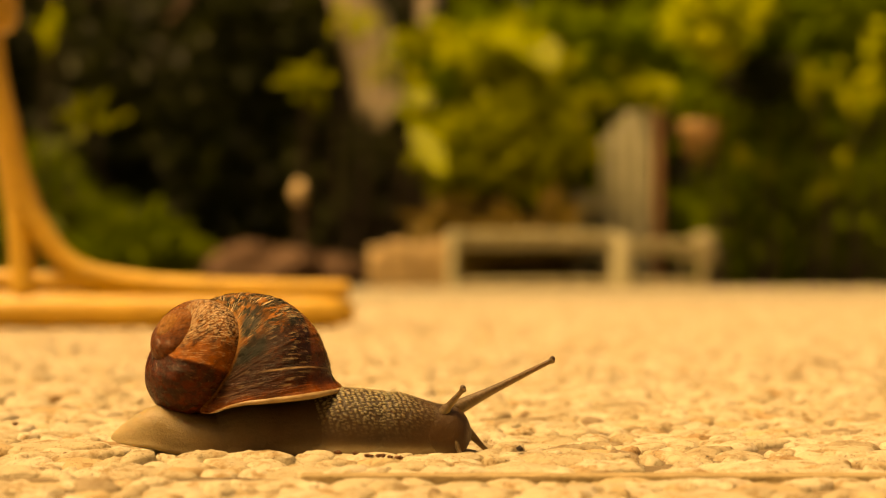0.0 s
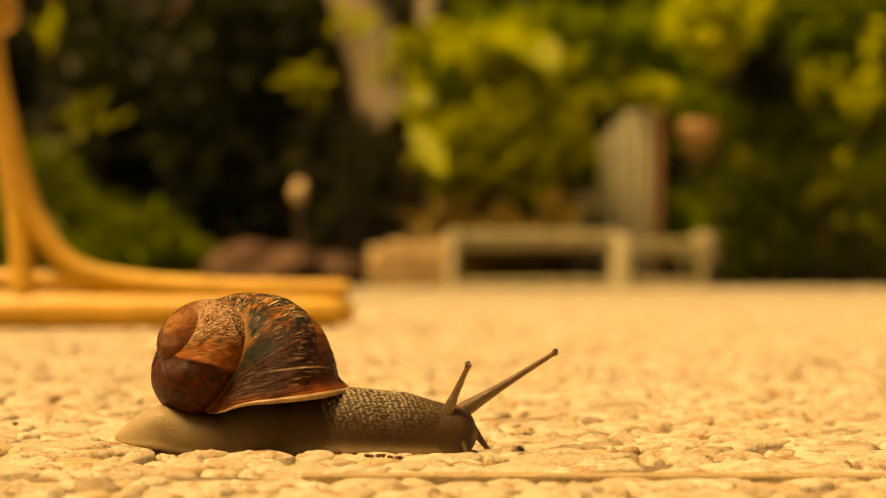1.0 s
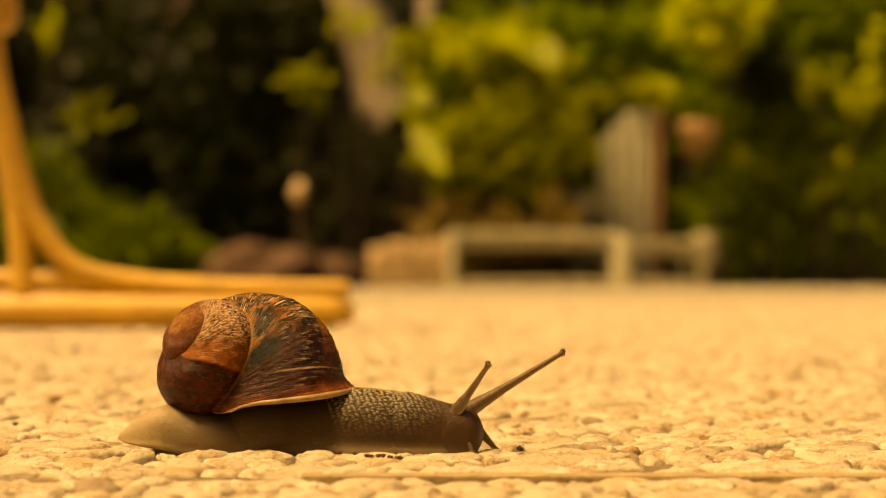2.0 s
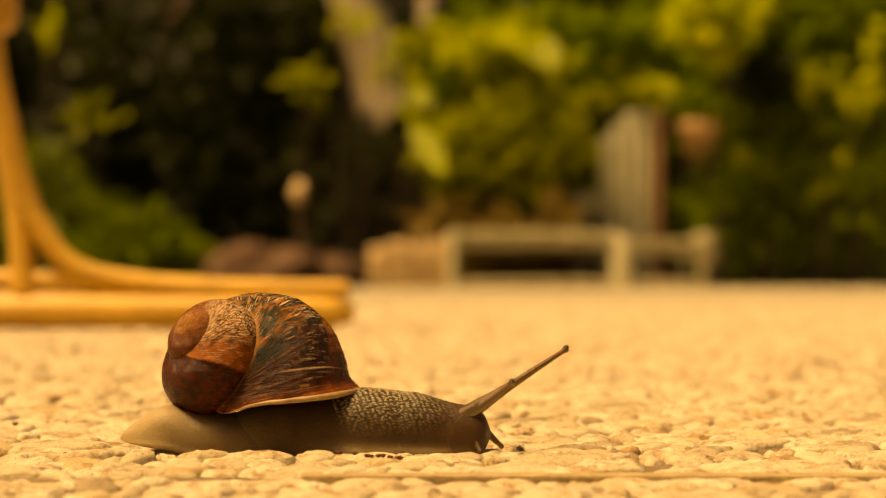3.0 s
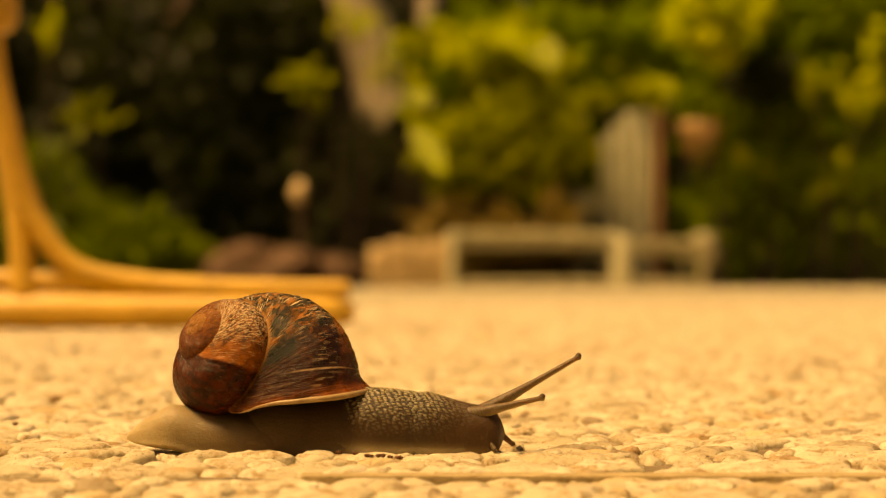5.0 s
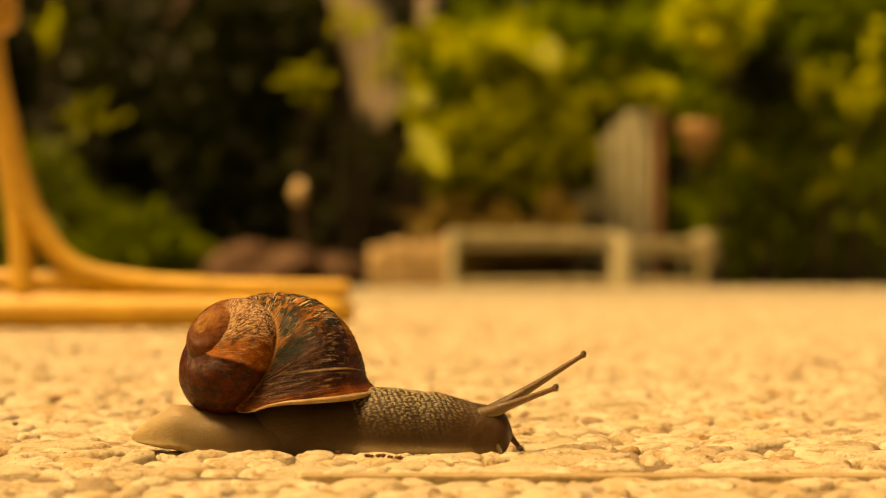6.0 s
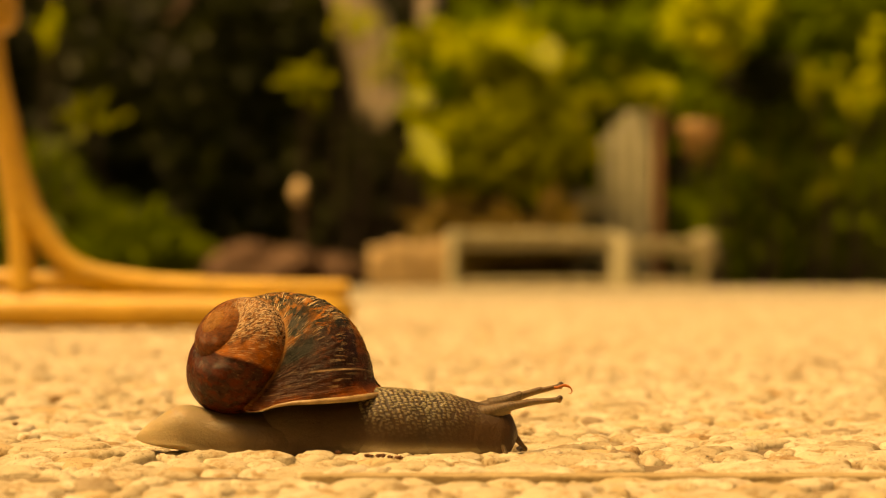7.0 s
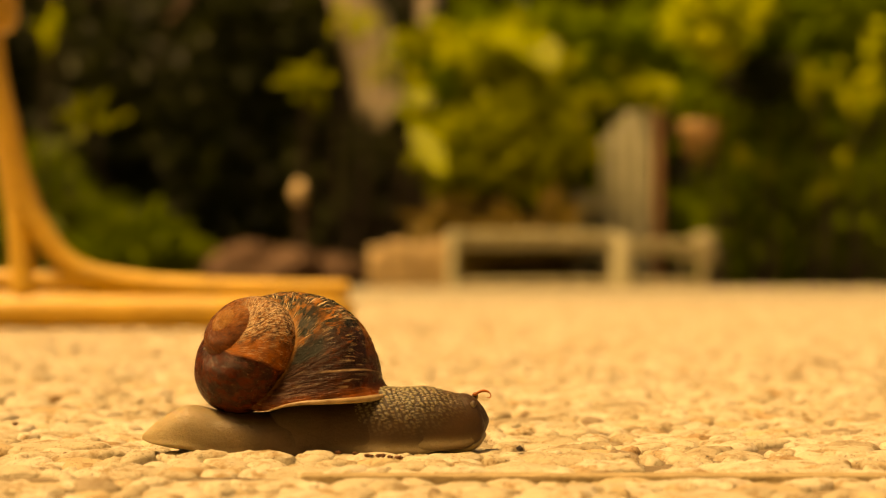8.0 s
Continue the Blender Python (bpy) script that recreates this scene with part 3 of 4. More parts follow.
    ripple = np.array([[noise.noise(Vector((float(p[0]) * 0.35, float(p[1]) * 0.35, float(p[2]) * 0.35 + seed))) for p in row] for row in P[::4, ::4]])
    big = np.repeat(np.repeat(ripple, 4, 0), 4, 1)[:n, :ring]
    ker = np.ones(9) / 9
    big = np.apply_along_axis(lambda d: np.convolve(np.pad(d, 4, mode="edge"), ker, "valid"), 0, big)
    big = np.apply_along_axis(lambda d: np.convolve(np.pad(d, 4, mode="wrap"), ker, "valid"), 1, big)
    P = P + out * (big * 0.18)[..., None]
    me = grid_mesh(name, P * MM, caps=True)
    flat = np.concatenate([(wart * (0.25 + 0.75 * strong) * low).ravel(), [0, 0]])
    bare_v = np.concatenate([np.clip(b0 + 0 * up[None] + 0.55 * (1 - low), 0, 1).ravel(), [1, 1]])
    me.attributes.new("wart", "FLOAT", "POINT").data.foreach_set("value", flat.astype(np.float32))
    me.attributes.new("bare", "FLOAT", "POINT").data.foreach_set("value", bare_v.astype(np.float32))
    tone = np.interp(x, [r[0] for r in pale], [r[1] for r in pale])[:, None] + 0.42 * fringe * skirt_tone[None] * np.clip((x[:, None] - 4) / 9, 0, 1) * np.clip((40 - x[:, None]) / 5, 0, 1)
    me.attributes.new("pale", "FLOAT", "POINT").data.foreach_set("value", np.concatenate([np.clip(tone + 0 * wart, 0, 1).ravel(), [0, 0]]).astype(np.float32))
    return dress(name, me, material, parent, label)


def horn(name, length, base, tip, knob, parent, label, bend=0.0):
    """A tapering stalk along +x from its base, paler below, with a rounded knob at the end."""
    u = np.linspace(0, 1, 40)
    line = np.stack([u * length, 0 * u, bend * np.sin(u * math.pi)], 1)
    rad = tip + (base - tip) * (1 - u) ** 1.2
    if knob:
        rad = rad + (knob - tip) * np.exp(-((u * length - length + 0.45) / 0.42) ** 2)
    rad[-1] *= 0.45
    rad[-2] *= 0.8
    P = tube(line * MM, rad * MM, 18)
    below = np.clip(-(P[..., 2] - line[:, None, 2] * MM) / (rad[:, None] * MM), -1, 1)
    me = grid_mesh(name, P, caps=True)
    a = np.random.default_rng(5).random(len(me.vertices)).astype(np.float32) * 0.5
    pale = np.concatenate([(0.55 * np.clip(below + 0.15, 0, 1)).ravel(), [0, 0]]).astype(np.float32)
    for key, v in (("wart", a), ("bare", a * 0), ("pale", pale)):
        me.attributes.new(key, "FLOAT", "POINT").data.foreach_set("value", v)
    return dress(name, me, HORN, parent, label)


def eye_stalk(piece, snail, label):
    """Three pieces that slide into one another, and the eye."""
    lower = horn("tentacle", piece, 1.55, 0.78, 0, snail, label)
    middle = horn("stalk_middle", piece, 0.86, 0.54, 0, lower, "")
    upper = horn("stalk_tip", piece, 0.60, 0.40, 0.62, lower, "")
    bm = bmesh.new()
    bmesh.ops.create_icosphere(bm, subdivisions=3, radius=0.00052)
    for v in bm.verts:
        v.co += Vector(((piece - 0.35) * MM, 0, 0.00022))
    eye = part("eye", bm, EYE_SKIN, lower, "dark eye at the tip of the stalk")
    foot = horn("stalk_base", 6.0, 1.60, 0.82, 0, lower, "")
    return lower, middle, upper, eye, foot


def build_snail():
    snail = empty("snail", SNAIL, "garden snail with a brown mottled shell crawling on pebbles", "snail")
    parts = {"snail": snail}
    parts["shell"] = build_shell(snail)
    # towards the shell the tail and foot darken: its shadow put into their colour
    parts["tail"] = flesh("tail", [(-21.6, 2.6, 3.2, 0.3), (-20.6, 1.9, 4.4, 1.7), (-18.6, 1.6, 6.1, 3.0), (-16.5, 1.3, 7.5, 4.4), (-13.5, 1.0, 8.8, 5.4), (-10.5, 0.4, 8.2, 5.5), (-7, 0.0, 7.2, 5.6), (-1, 0.0, 7.2, 6.0), (5, 0.0, 8.0, 6.5), (9, 0.5, 8.2, 6.4), (13, 1.2, 7.4, 5.4), (16, 2.5, 6.0, 3.6)],
                          120, 96, 0.0, FLESH, snail, "pale translucent greyish tail", 0.8, [(-30, 0.85), (-8, 0.8), (-1, 0.3), (5, 0.1)], 3, ((-22, 1.0), (-16, 0.85), (-11, 0.55), (-5, 0.28), (0, 0.12), (7, 0.05)))
    parts["foot"] = flesh("foot", [(-11, 2.6, 5.0, 2.6), (-7, 0.9, 6.4, 4.4), (-3, 0.2, 7.2, 5.5), (1, -0.1, 9.0, 6.3), (5, -0.2, 10.4, 6.8), (10, -0.2, 11.2, 7.0), (15, -0.1, 11.2, 7.3), (18, 0.9, 10.4, 6.6), (21, 2.2, 8.0, 4.8)],
                          190, 120, 0.0, FLESH, snail, "brown foot, the shell shadow put into its dark colour", 0.9, [(-14, 0.45), (-2, 0.2), (14, 0.1), (19, 0.5)], 7, ((-11, 0.34), (-1, 0.20), (4, 0.06), (8, 0.0)))
    parts["collar"] = flesh("collar", [(9, 2.0, 8.6, 5.0), (12, 0.8, 10.6, 6.5), (15, 0.0, 11.3, 7.1), (18.5, -0.3, 11.6, 7.5), (23, -0.3, 11.25, 7.4), (26, -0.2, 10.9, 7.1), (28, 0.5, 10.2, 6.5), (30, 1.6, 8.4, 4.8)],
                          250, 190, 1.0, FLESH, snail, "dark neck covered with pale granular warts", 1.1, [(9, 0.3), (13, 0.2), (18, 0.05), (30, 0.0)], 9)
    parts["neck"] = flesh("neck", [(17, 2.0, 8.6, 4.8), (21, 0.6, 10.3, 6.6), (25, -0.2, 10.75, 7.0), (28, -0.3, 10.75, 7.1), (31, -0.3, 10.1, 6.6), (33, -0.2, 9.5, 6.1), (35, 0.0, 8.9, 5.5), (37, 0.8, 8.0, 4.7), (38.4, 2.0, 6.8, 3.2), (39.1, 3.0, 5.7, 1.4), (39.3, 3.9, 4.7, 0.3)],
                          250, 190, 1.0, FLESH, snail, "dark forebody covered with pale granular warts", 1.0, [(9, 0.0), (27, 0.0), (31, 0.25), (34, 0.6), (39, 0.9)], 10)
    parts["head"] = flesh("head", [(28, 2.2, 6.8, 3.4), (31, 0.7, 8.9, 5.9), (34, -0.1, 9.05, 5.75), (36.5, -0.3, 8.7, 5.4), (38.8, -0.2, 8.1, 4.9), (40.4, 0.9, 6.8, 3.9), (41.2, 2.2, 5.0, 1.8), (41.45, 3.2, 4.0, 0.3)],
                          130, 110, 0.6, FLESH, snail, "smooth dark brown snout", 0.6, [(28, 0.1), (33, 0.45), (36, 0.75), (40, 1.0)], 12)
    parts["lobe"] = flesh("mouth_lobe", [(26, 1.4, 2.6, 3.0), (28, 0.4, 3.6, 4.8), (31, -0.1, 4.0, 5.4), (34, -0.3, 4.2, 5.1), (37, 0.0, 4.0, 4.3), (38.8, 0.8, 3.4, 3.0), (39.6, 1.6, 2.7, 1.2), (39.8, 2.0, 2.3, 0.2)],
                          90, 70, 0.2, FLESH, snail, "reddish-tan lobe under the mouth", 0.1, [(28, 0.6), (35, 0.5)], 14, ((28, 0.1), (33, 0.4), (37, 0.8)))
    parts["far"] = eye_stalk(8.3, snail, "long eye stalk, brown above and paler below")
    parts["close"] = eye_stalk(6.2, snail, "eye stalk, brown above and paler below")
    parts["feeler_far"] = horn("feeler", 6.0, 0.95, 0.34, 0.45, snail, "short lower feeler")
    parts["feeler"] = horn("feeler", 4.2, 0.7, 0.3, 0.4, snail, "short lower feeler")
    return parts


# ---- cane furniture foot ----
def rattan_stand():
    ob = empty("rattan_chair", pose(-0.2545, 0.955, 0.0), "orange varnished bent-cane chair leg and floor runner on the paving", "chair")
    x = np.linspace(-0.40, 0.2045, 60)
    rad = np.full(60, 0.0100)
    rad[-3:] = (0.0097, 0.0088, 0.0050)
    dress("runner", grid_mesh("runner", tube(np.stack([x, 0 * x, 0.0098 + 0.0003 * np.sin(x * 31)], 1), rad, 20), caps=True), CANE, ob, "round cane floor runner")
    brace = smooth_line([(-0.016, 0, 0.60), (-0.012, 0, 0.30), (-0.002, 0, 0.165), (0.0075, 0, 0.117), (0.0150, 0, 0.086), (0.0255, 0, 0.0600), (0.0470, 0, 0.0350), (0.088, 0, 0.0258), (0.14, 0, 0.0230), (0.202, 0, 0.0225)], 120)
    r = np.interp(np.linspace(0, 1, 120), [0, 0.5, 0.8, 1], [0.0078, 0.0072, 0.0056, 0.0048])
    dress("brace", grid_mesh("brace", tube(brace, r, 18), caps=True), CANE, ob, "bent cane brace sweeping from the leg along the runner")
    leg = smooth_line([(-0.022, 0.012, 0.60), (-0.018, 0.012, 0.25), (-0.006, 0.011, 0.15), (0.006, 0.009, 0.10), (0.0145, 0.004, 0.058), (0.0185, 0.0, 0.018)], 60)
    dress("leg", grid_mesh("leg", tube(leg, np.full(60, 0.0070), 18), caps=True), CANE, ob, "upright cane leg")
    low = smooth_line([(-0.32, 0.003, 0.0290), (-0.10, 0.003, 0.0285), (0.03, 0.003, 0.0270), (0.12, 0.003, 0.0235)], 50)
    dress("stretcher", grid_mesh("stretcher", tube(low, np.full(50, 0.0062), 16), caps=True), CANE, ob, "cane stretcher lying along the runner")
    wrap = smooth_line([(-0.0045, 0.004, 0.205), (-0.0015, 0.004, 0.182), (0.0005, 0.004, 0.168)], 30)
    swell = 0.0105 + 0.0045 * np.sin(np.linspace(0, math.pi, 30)) + 0.0006 * np.sin(np.arange(30) * 2.1)
    dress("binding", grid_mesh("binding", tube(wrap, swell, 16), caps=True), CANE, ob, "cane binding wrapped round the joint")
    back = smooth_line([(-0.034, 0.002, 0.60), (-0.034, 0.002, 0.17), (-0.040, 0.002, 0.09), (-0.058, 0.002, 0.045), (-0.11, 0.002, 0.0258), (-0.30, 0.0, 0.0240)], 90)
    dress("brace", grid_mesh("brace", tube(back, np.full(90, 0.006), 16), caps=True), CANE, ob)


# ---- background ----
LIT = np.array((-0.40, -0.62, 0.90))   # leaves turn their faces to the light over the terrace


def leaf_cloud(name, parent, centre, radii, count, size, material, rng, label="", shellness=0.6, squash=0.4, droop=0.3, sunward=0.0):
    """Many small folded leaves in an uneven ellipsoid."""
    C, R = np.array(centre), np.array(radii)
    verts, faces = [], []
    for _ in range(count):
        d = rng.normal(size=3)
        d /= np.linalg.norm(d)
        lump = 0.72 + 0.45 * noise.noise(Vector((d * 2.3 + C * 1.7).tolist()))
        p = C + d * R * lump * rng.random() ** (1 / 3 if shellness < 0.5 else 0.22)
        if p[2] < 0.01:
            p[2] = 0.01 + rng.random() * 0.05
        L = size * rng.uniform(0.6, 1.35)
        ax = rng.normal(size=3) + d * 0.8 - np.array((0, 0, droop))
        ax /= np.linalg.norm(ax)
        sd = np.cross(rng.normal(size=3) + sunward * LIT, ax)
        sd /= np.linalg.norm(sd)
        nr = np.cross(ax, sd)
        wd = L * squash * 0.5
        n = len(verts)
        for u, s, h in ((0, 0, 0), (0.35, 1, 0.12), (0.75, 0.8, 0.10), (1, 0, -0.05), (0.75, -0.8, 0.10), (0.35, -1, 0.12), (0.5, 0, 0)):
            verts.append((p + ax * L * u + sd * wd * s + nr * L * h).tolist())
        faces += [(n, n + 1, n + 6), (n + 1, n + 2, n + 6), (n + 2, n + 3, n + 6), (n + 3, n + 4, n + 6), (n + 4, n + 5, n + 6), (n + 5, n, n + 6)]
    me = bpy.data.meshes.new(name)
    me.from_pydata(verts, [], faces)
    return dress(name, me, material, parent, label, smooth=False)


def stem(name, points, radii, material, parent, label="", sides=12):
    line = smooth_line(points, 40)
    rad = np.interp(np.linspace(0, 1, 40), np.linspace(0, 1, len(radii)), radii)
    P = tube(line, rad, sides)
    rng = np.random.default_rng(len(points) + int(abs(points[0][0]) * 100))
    P = P + rng.normal(0, 1, P.shape) * (rad * 0.05)[:, None, None]
    return dress(name, grid_mesh(name, P, caps=True), material, parent, label)


def tree(x, y, lean, radius, crown_z, crown_r, seed, material, label):
    rng = np.random.default_rng(seed)
    ob = empty("tree", pose(x, y, -0.03), label, "tree", "trees behind the paving")
    top = (lean[0], lean[1], crown_z)
    stem("trunk", [(0, 0, 0), (lean[0] * 0.25, lean[1] * 0.25, crown_z * 0.3), (lean[0] * 0.6, lean[1] * 0.5, crown_z * 0.65), top], [radius * 1.25, radius, radius * 0.85, radius * 0.6], material, ob)
    for q in range(4):
        a = q * 1.7 + seed
        r = crown_r * 0.7
        stem("limb", [(lean[0] * 0.6, lean[1] * 0.5, crown_z * 0.66), (lean[0] * 0.7 + r * 0.4 * math.cos(a), lean[1] * 0.7 + r * 0.4 * math.sin(a), crown_z * 0.85), (lean[0] + r * math.cos(a), lean[1] + r * math.sin(a), crown_z * 1.1)], [radius * 0.5, radius * 0.35, radius * 0.12], material, ob)
    # crown out of view, added to shade the garden behind
    leaf_cloud("crown", ob, (lean[0], lean[1] + 1.6, crown_z + crown_r * 0.45), (crown_r, crown_r, crown_r * 0.55), 700, 0.17, LEAF_HEDGE, rng)
    return ob


def shrub(x, y, z, radii, count, size, material, seed, label, group="shrubs", squash=0.45, sunward=0.0):
    """A shrub on the soil: a few stems that carry one uneven mass of leaves centred at height z."""
    rng = np.random.default_rng(seed)
    ob = empty("shrub", pose(x, y, -0.03), label, "shrub", group)
    for q in range(3):
        a = q * 2.1 + seed
        stem("stem", [(0.02 * math.cos(a), 0.02 * math.sin(a), 0), (0.05 * math.cos(a), 0.05 * math.sin(a), z * 0.5), (radii[0] * 0.4 * math.cos(a), radii[1] * 0.4 * math.sin(a), z)], [0.006, 0.004, 0.003], STEM, ob, sides=8)
    leaf_cloud("foliage", ob, (0, 0, z + 0.03), radii, count, size, material, rng, squash=squash, sunward=sunward)
    return ob


def broad_leaf(x, y, z, long, wide, lean):
    """A plant with one broad, arched leaf on a thin stem from the soil."""
    ob = empty("broad_leaf_plant", pose(x, y, -0.03), "single broad yellow-green leaf on a thin stem", "plant", "broad leaf plants")
    stem("stem", [(0.02, 0.02, 0), (0.01, 0.02, z * 0.6), (0, 0, z + 0.03)], [0.004, 0.004, 0.003], STEM, ob, sides=8)
    bm = bmesh.new()
    rows = []
    for i in range(13):
        u = i / 12
        w = wide * 0.5 * math.sin(math.pi * min(1, u * 0.93 + 0.05)) ** 0.8
        rows.append([bm.verts.new((u * long, k * w, -0.10 * long * u * u - 0.10 * abs(k) * w)) for k in (-1, -0.5, 0, 0.5, 1)])
    for a, b in zip(rows, rows[1:]):
        for k in range(4):
            bm.faces.new((a[k], a[k + 1], b[k + 1], b[k]))
    bmesh.ops.solidify(bm, geom=bm.faces[:], thickness=0.001)
    leaf = part("leaf", bm, LEAF_LIGHT, ob)
    X = Vector((math.cos(radians(lean)), -0.9, -math.sin(radians(lean)))).normalized()
    Y = Vector(LIT.tolist()).cross(X).normalized()
    Z = X.cross(Y)
    leaf.matrix_basis = Matrix.Translation((0, 0, z + 0.03)) @ Matrix((X, Y, Z)).transposed().to_4x4()
    return ob


def background():
    for i, x in enumerate((0.92, 1.15, 1.40, 1.68, 2.0)):
        shrub(x, 5.48, 0.20, (0.20, 0.12, 0.24), 700, 0.065, LEAF_HEDGE, 220 + i, "leafy green hedge plant at the edge of the paving", "hedge plants")
    # rows of shrubs at the back, their deep shade put into near-black leaves
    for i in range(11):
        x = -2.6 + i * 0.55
        shrub(x, 7.9 + 0.25 * (i % 3), 0.75, (0.55, 0.45, 0.95), 1500, 0.12, LEAF_DARK, 30 + i, "dense evergreen shrub, deep shade put into its leaf colour")
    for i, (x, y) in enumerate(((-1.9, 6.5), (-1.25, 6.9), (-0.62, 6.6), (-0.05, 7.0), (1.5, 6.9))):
        shrub(x, y, 0.62, (0.42, 0.35, 0.70), 1500, 0.10, LEAF_DARK, 60 + i, "shrub whose shade is put into its near-black leaves")
    # hedge beside the terrace
    for i, (x, y) in enumerate(((1.14, 5.75), (1.52, 5.85), (1.92, 5.8), (2.35, 5.9), (1.30, 6.3), (1.75, 6.4))):
        shrub(x, y, 0.55, (0.36, 0.32, 0.72), 3000, 0.075, LEAF_HEDGE, 80 + i, "leafy green hedge plant at the edge of the paving", "hedge plants", sunward=0.5)
    tree(-0.04, 6.0, (-0.8, 0.1), 0.100, 2.6, 1.4, 3, BARK, "tree with a broad pale grey-brown trunk")
    tree(-0.22, 6.7, (0.42, 0.5), 0.050, 2.6, 1.3, 5, BARK, "tree with a leaning tan trunk")
    tree(-1.45, 6.6, (0.9, 0.6), 0.040, 2.3, 1.4, 8, BARK_DARK, "thin leaning tree with a reddish-brown trunk")
    tree(1.25, 8.2, (-0.4, 0.6), 0.06, 2.9, 1.3, 11, BARK_DARK, "dark-trunked tree behind the hedge")
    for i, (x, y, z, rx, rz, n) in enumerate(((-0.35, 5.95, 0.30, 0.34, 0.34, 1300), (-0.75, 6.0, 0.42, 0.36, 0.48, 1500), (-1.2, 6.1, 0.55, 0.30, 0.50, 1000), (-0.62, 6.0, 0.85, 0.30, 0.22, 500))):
        shrub(x, y, z, (rx, 0.22, rz), n, 0.09, LEAF_DARK, 200 + i, "shrub whose shade is put into its near-black leaves")
    # near-black masses added for shaded gaps and to cover the trunk base
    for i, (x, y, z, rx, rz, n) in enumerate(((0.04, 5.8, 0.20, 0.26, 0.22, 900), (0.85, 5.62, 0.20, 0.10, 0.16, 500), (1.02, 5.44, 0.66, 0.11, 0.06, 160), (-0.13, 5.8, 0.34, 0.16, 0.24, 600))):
        shrub(x, y, z, (rx, 0.12, rz), n, 0.08, LEAF_DARK, 240 + i, "shrub whose shade is put into its near-black leaves")
    # backdrop wall made up to close off sky light between the leaves
    bm = bmesh.new()
    block(bm, (-9, 9.6, -0.03), (9, 9.9, 3.6), 0.03, 0.02, 3)
    tagged(part("wall_north", bm, ROCK, smooth=False), "dark backdrop wall added behind the shrubs to block the sky", "wall", kind="structure")
    # sprays of bright leaves at the front, their sunlight put into the raised colour
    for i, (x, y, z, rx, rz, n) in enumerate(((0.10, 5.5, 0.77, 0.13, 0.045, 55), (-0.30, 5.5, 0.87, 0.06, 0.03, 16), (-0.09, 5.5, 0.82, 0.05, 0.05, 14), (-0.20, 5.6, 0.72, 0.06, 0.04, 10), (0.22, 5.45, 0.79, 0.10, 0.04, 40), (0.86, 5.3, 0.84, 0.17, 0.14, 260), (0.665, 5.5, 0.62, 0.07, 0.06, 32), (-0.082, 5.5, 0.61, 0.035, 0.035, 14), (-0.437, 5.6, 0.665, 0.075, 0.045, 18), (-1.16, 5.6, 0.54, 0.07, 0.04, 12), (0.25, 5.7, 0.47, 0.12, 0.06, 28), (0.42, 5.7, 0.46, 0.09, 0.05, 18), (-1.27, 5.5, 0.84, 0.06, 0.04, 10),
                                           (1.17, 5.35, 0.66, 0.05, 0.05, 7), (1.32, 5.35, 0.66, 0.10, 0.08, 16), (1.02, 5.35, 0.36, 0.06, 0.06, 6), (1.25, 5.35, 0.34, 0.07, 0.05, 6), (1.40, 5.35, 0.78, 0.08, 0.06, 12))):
        shrub(x, y, z, (rx, 0.10, rz), n, 0.075, LEAF_OLIVE if i in (6, 8, 9, 13, 15, 16) else LEAF_LIGHT, 120 + i, "slender shrub, sunlight put into its bright yellow-green leaves", "bright leafed shrubs", sunward=2.6)
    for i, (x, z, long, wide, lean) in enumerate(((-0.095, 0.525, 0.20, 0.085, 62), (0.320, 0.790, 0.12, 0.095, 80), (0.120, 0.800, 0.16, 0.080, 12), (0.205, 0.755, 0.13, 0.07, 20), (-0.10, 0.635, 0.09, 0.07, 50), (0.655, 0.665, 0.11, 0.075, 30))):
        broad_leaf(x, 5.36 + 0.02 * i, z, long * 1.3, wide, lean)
    for i, (x, y, z, rx, rz, n) in enumerate(((0.05, 6.1, 0.62, 0.30, 0.30, 700), (0.45, 6.3, 0.60, 0.34, 0.32, 800), (0.10, 6.05, 0.40, 0.30, 0.22, 600), (0.40, 6.1, 0.36, 0.30, 0.22, 600), (0.30, 6.0, 0.86, 0.42, 0.16, 700), (0.80, 6.1, 0.86, 0.25, 0.22, 500))):
        shrub(x, y, z, (rx, 0.22, rz), n, 0.075, LEAF_HEDGE, 170 + i, "loose olive-green shrub behind the lounger", "olive shrubs", sunward=0.9)
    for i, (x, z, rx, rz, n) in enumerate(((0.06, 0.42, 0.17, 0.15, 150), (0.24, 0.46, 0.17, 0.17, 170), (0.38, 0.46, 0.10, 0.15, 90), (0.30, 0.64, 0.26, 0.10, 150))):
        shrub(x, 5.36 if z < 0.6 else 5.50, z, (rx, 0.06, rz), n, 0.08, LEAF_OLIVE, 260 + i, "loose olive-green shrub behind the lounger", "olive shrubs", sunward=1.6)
    for i in range(4):
        shrub(0.0 + i * 0.115, 5.29, 0.15, (0.11, 0.06, 0.13), 90, 0.07, LEAF_DRY, 280 + i, "low dry brownish plant behind the lounger", "dry plants", sunward=1.2)
    # wire fence among the plants
    fence = empty("garden_fence", pose(0.36, 5.50, -0.03), "thin dark wire garden fence among the shrubs", "fence")
    for z in (0.24, 0.60):
        stem("rail", [(-0.40, 0, z), (0, 0, z - 0.004), (0.40, 0, z)], [0.007, 0.007, 0.007], IRON, fence, sides=8)
    for i in range(11):
        stem("upright", [(-0.40 + i * 0.08, 0.006, 0), (-0.40 + i * 0.08, 0.006, 0.3), (-0.40 + i * 0.08, 0.006, 0.62)], [0.003, 0.003, 0.003], IRON, fence, sides=6)
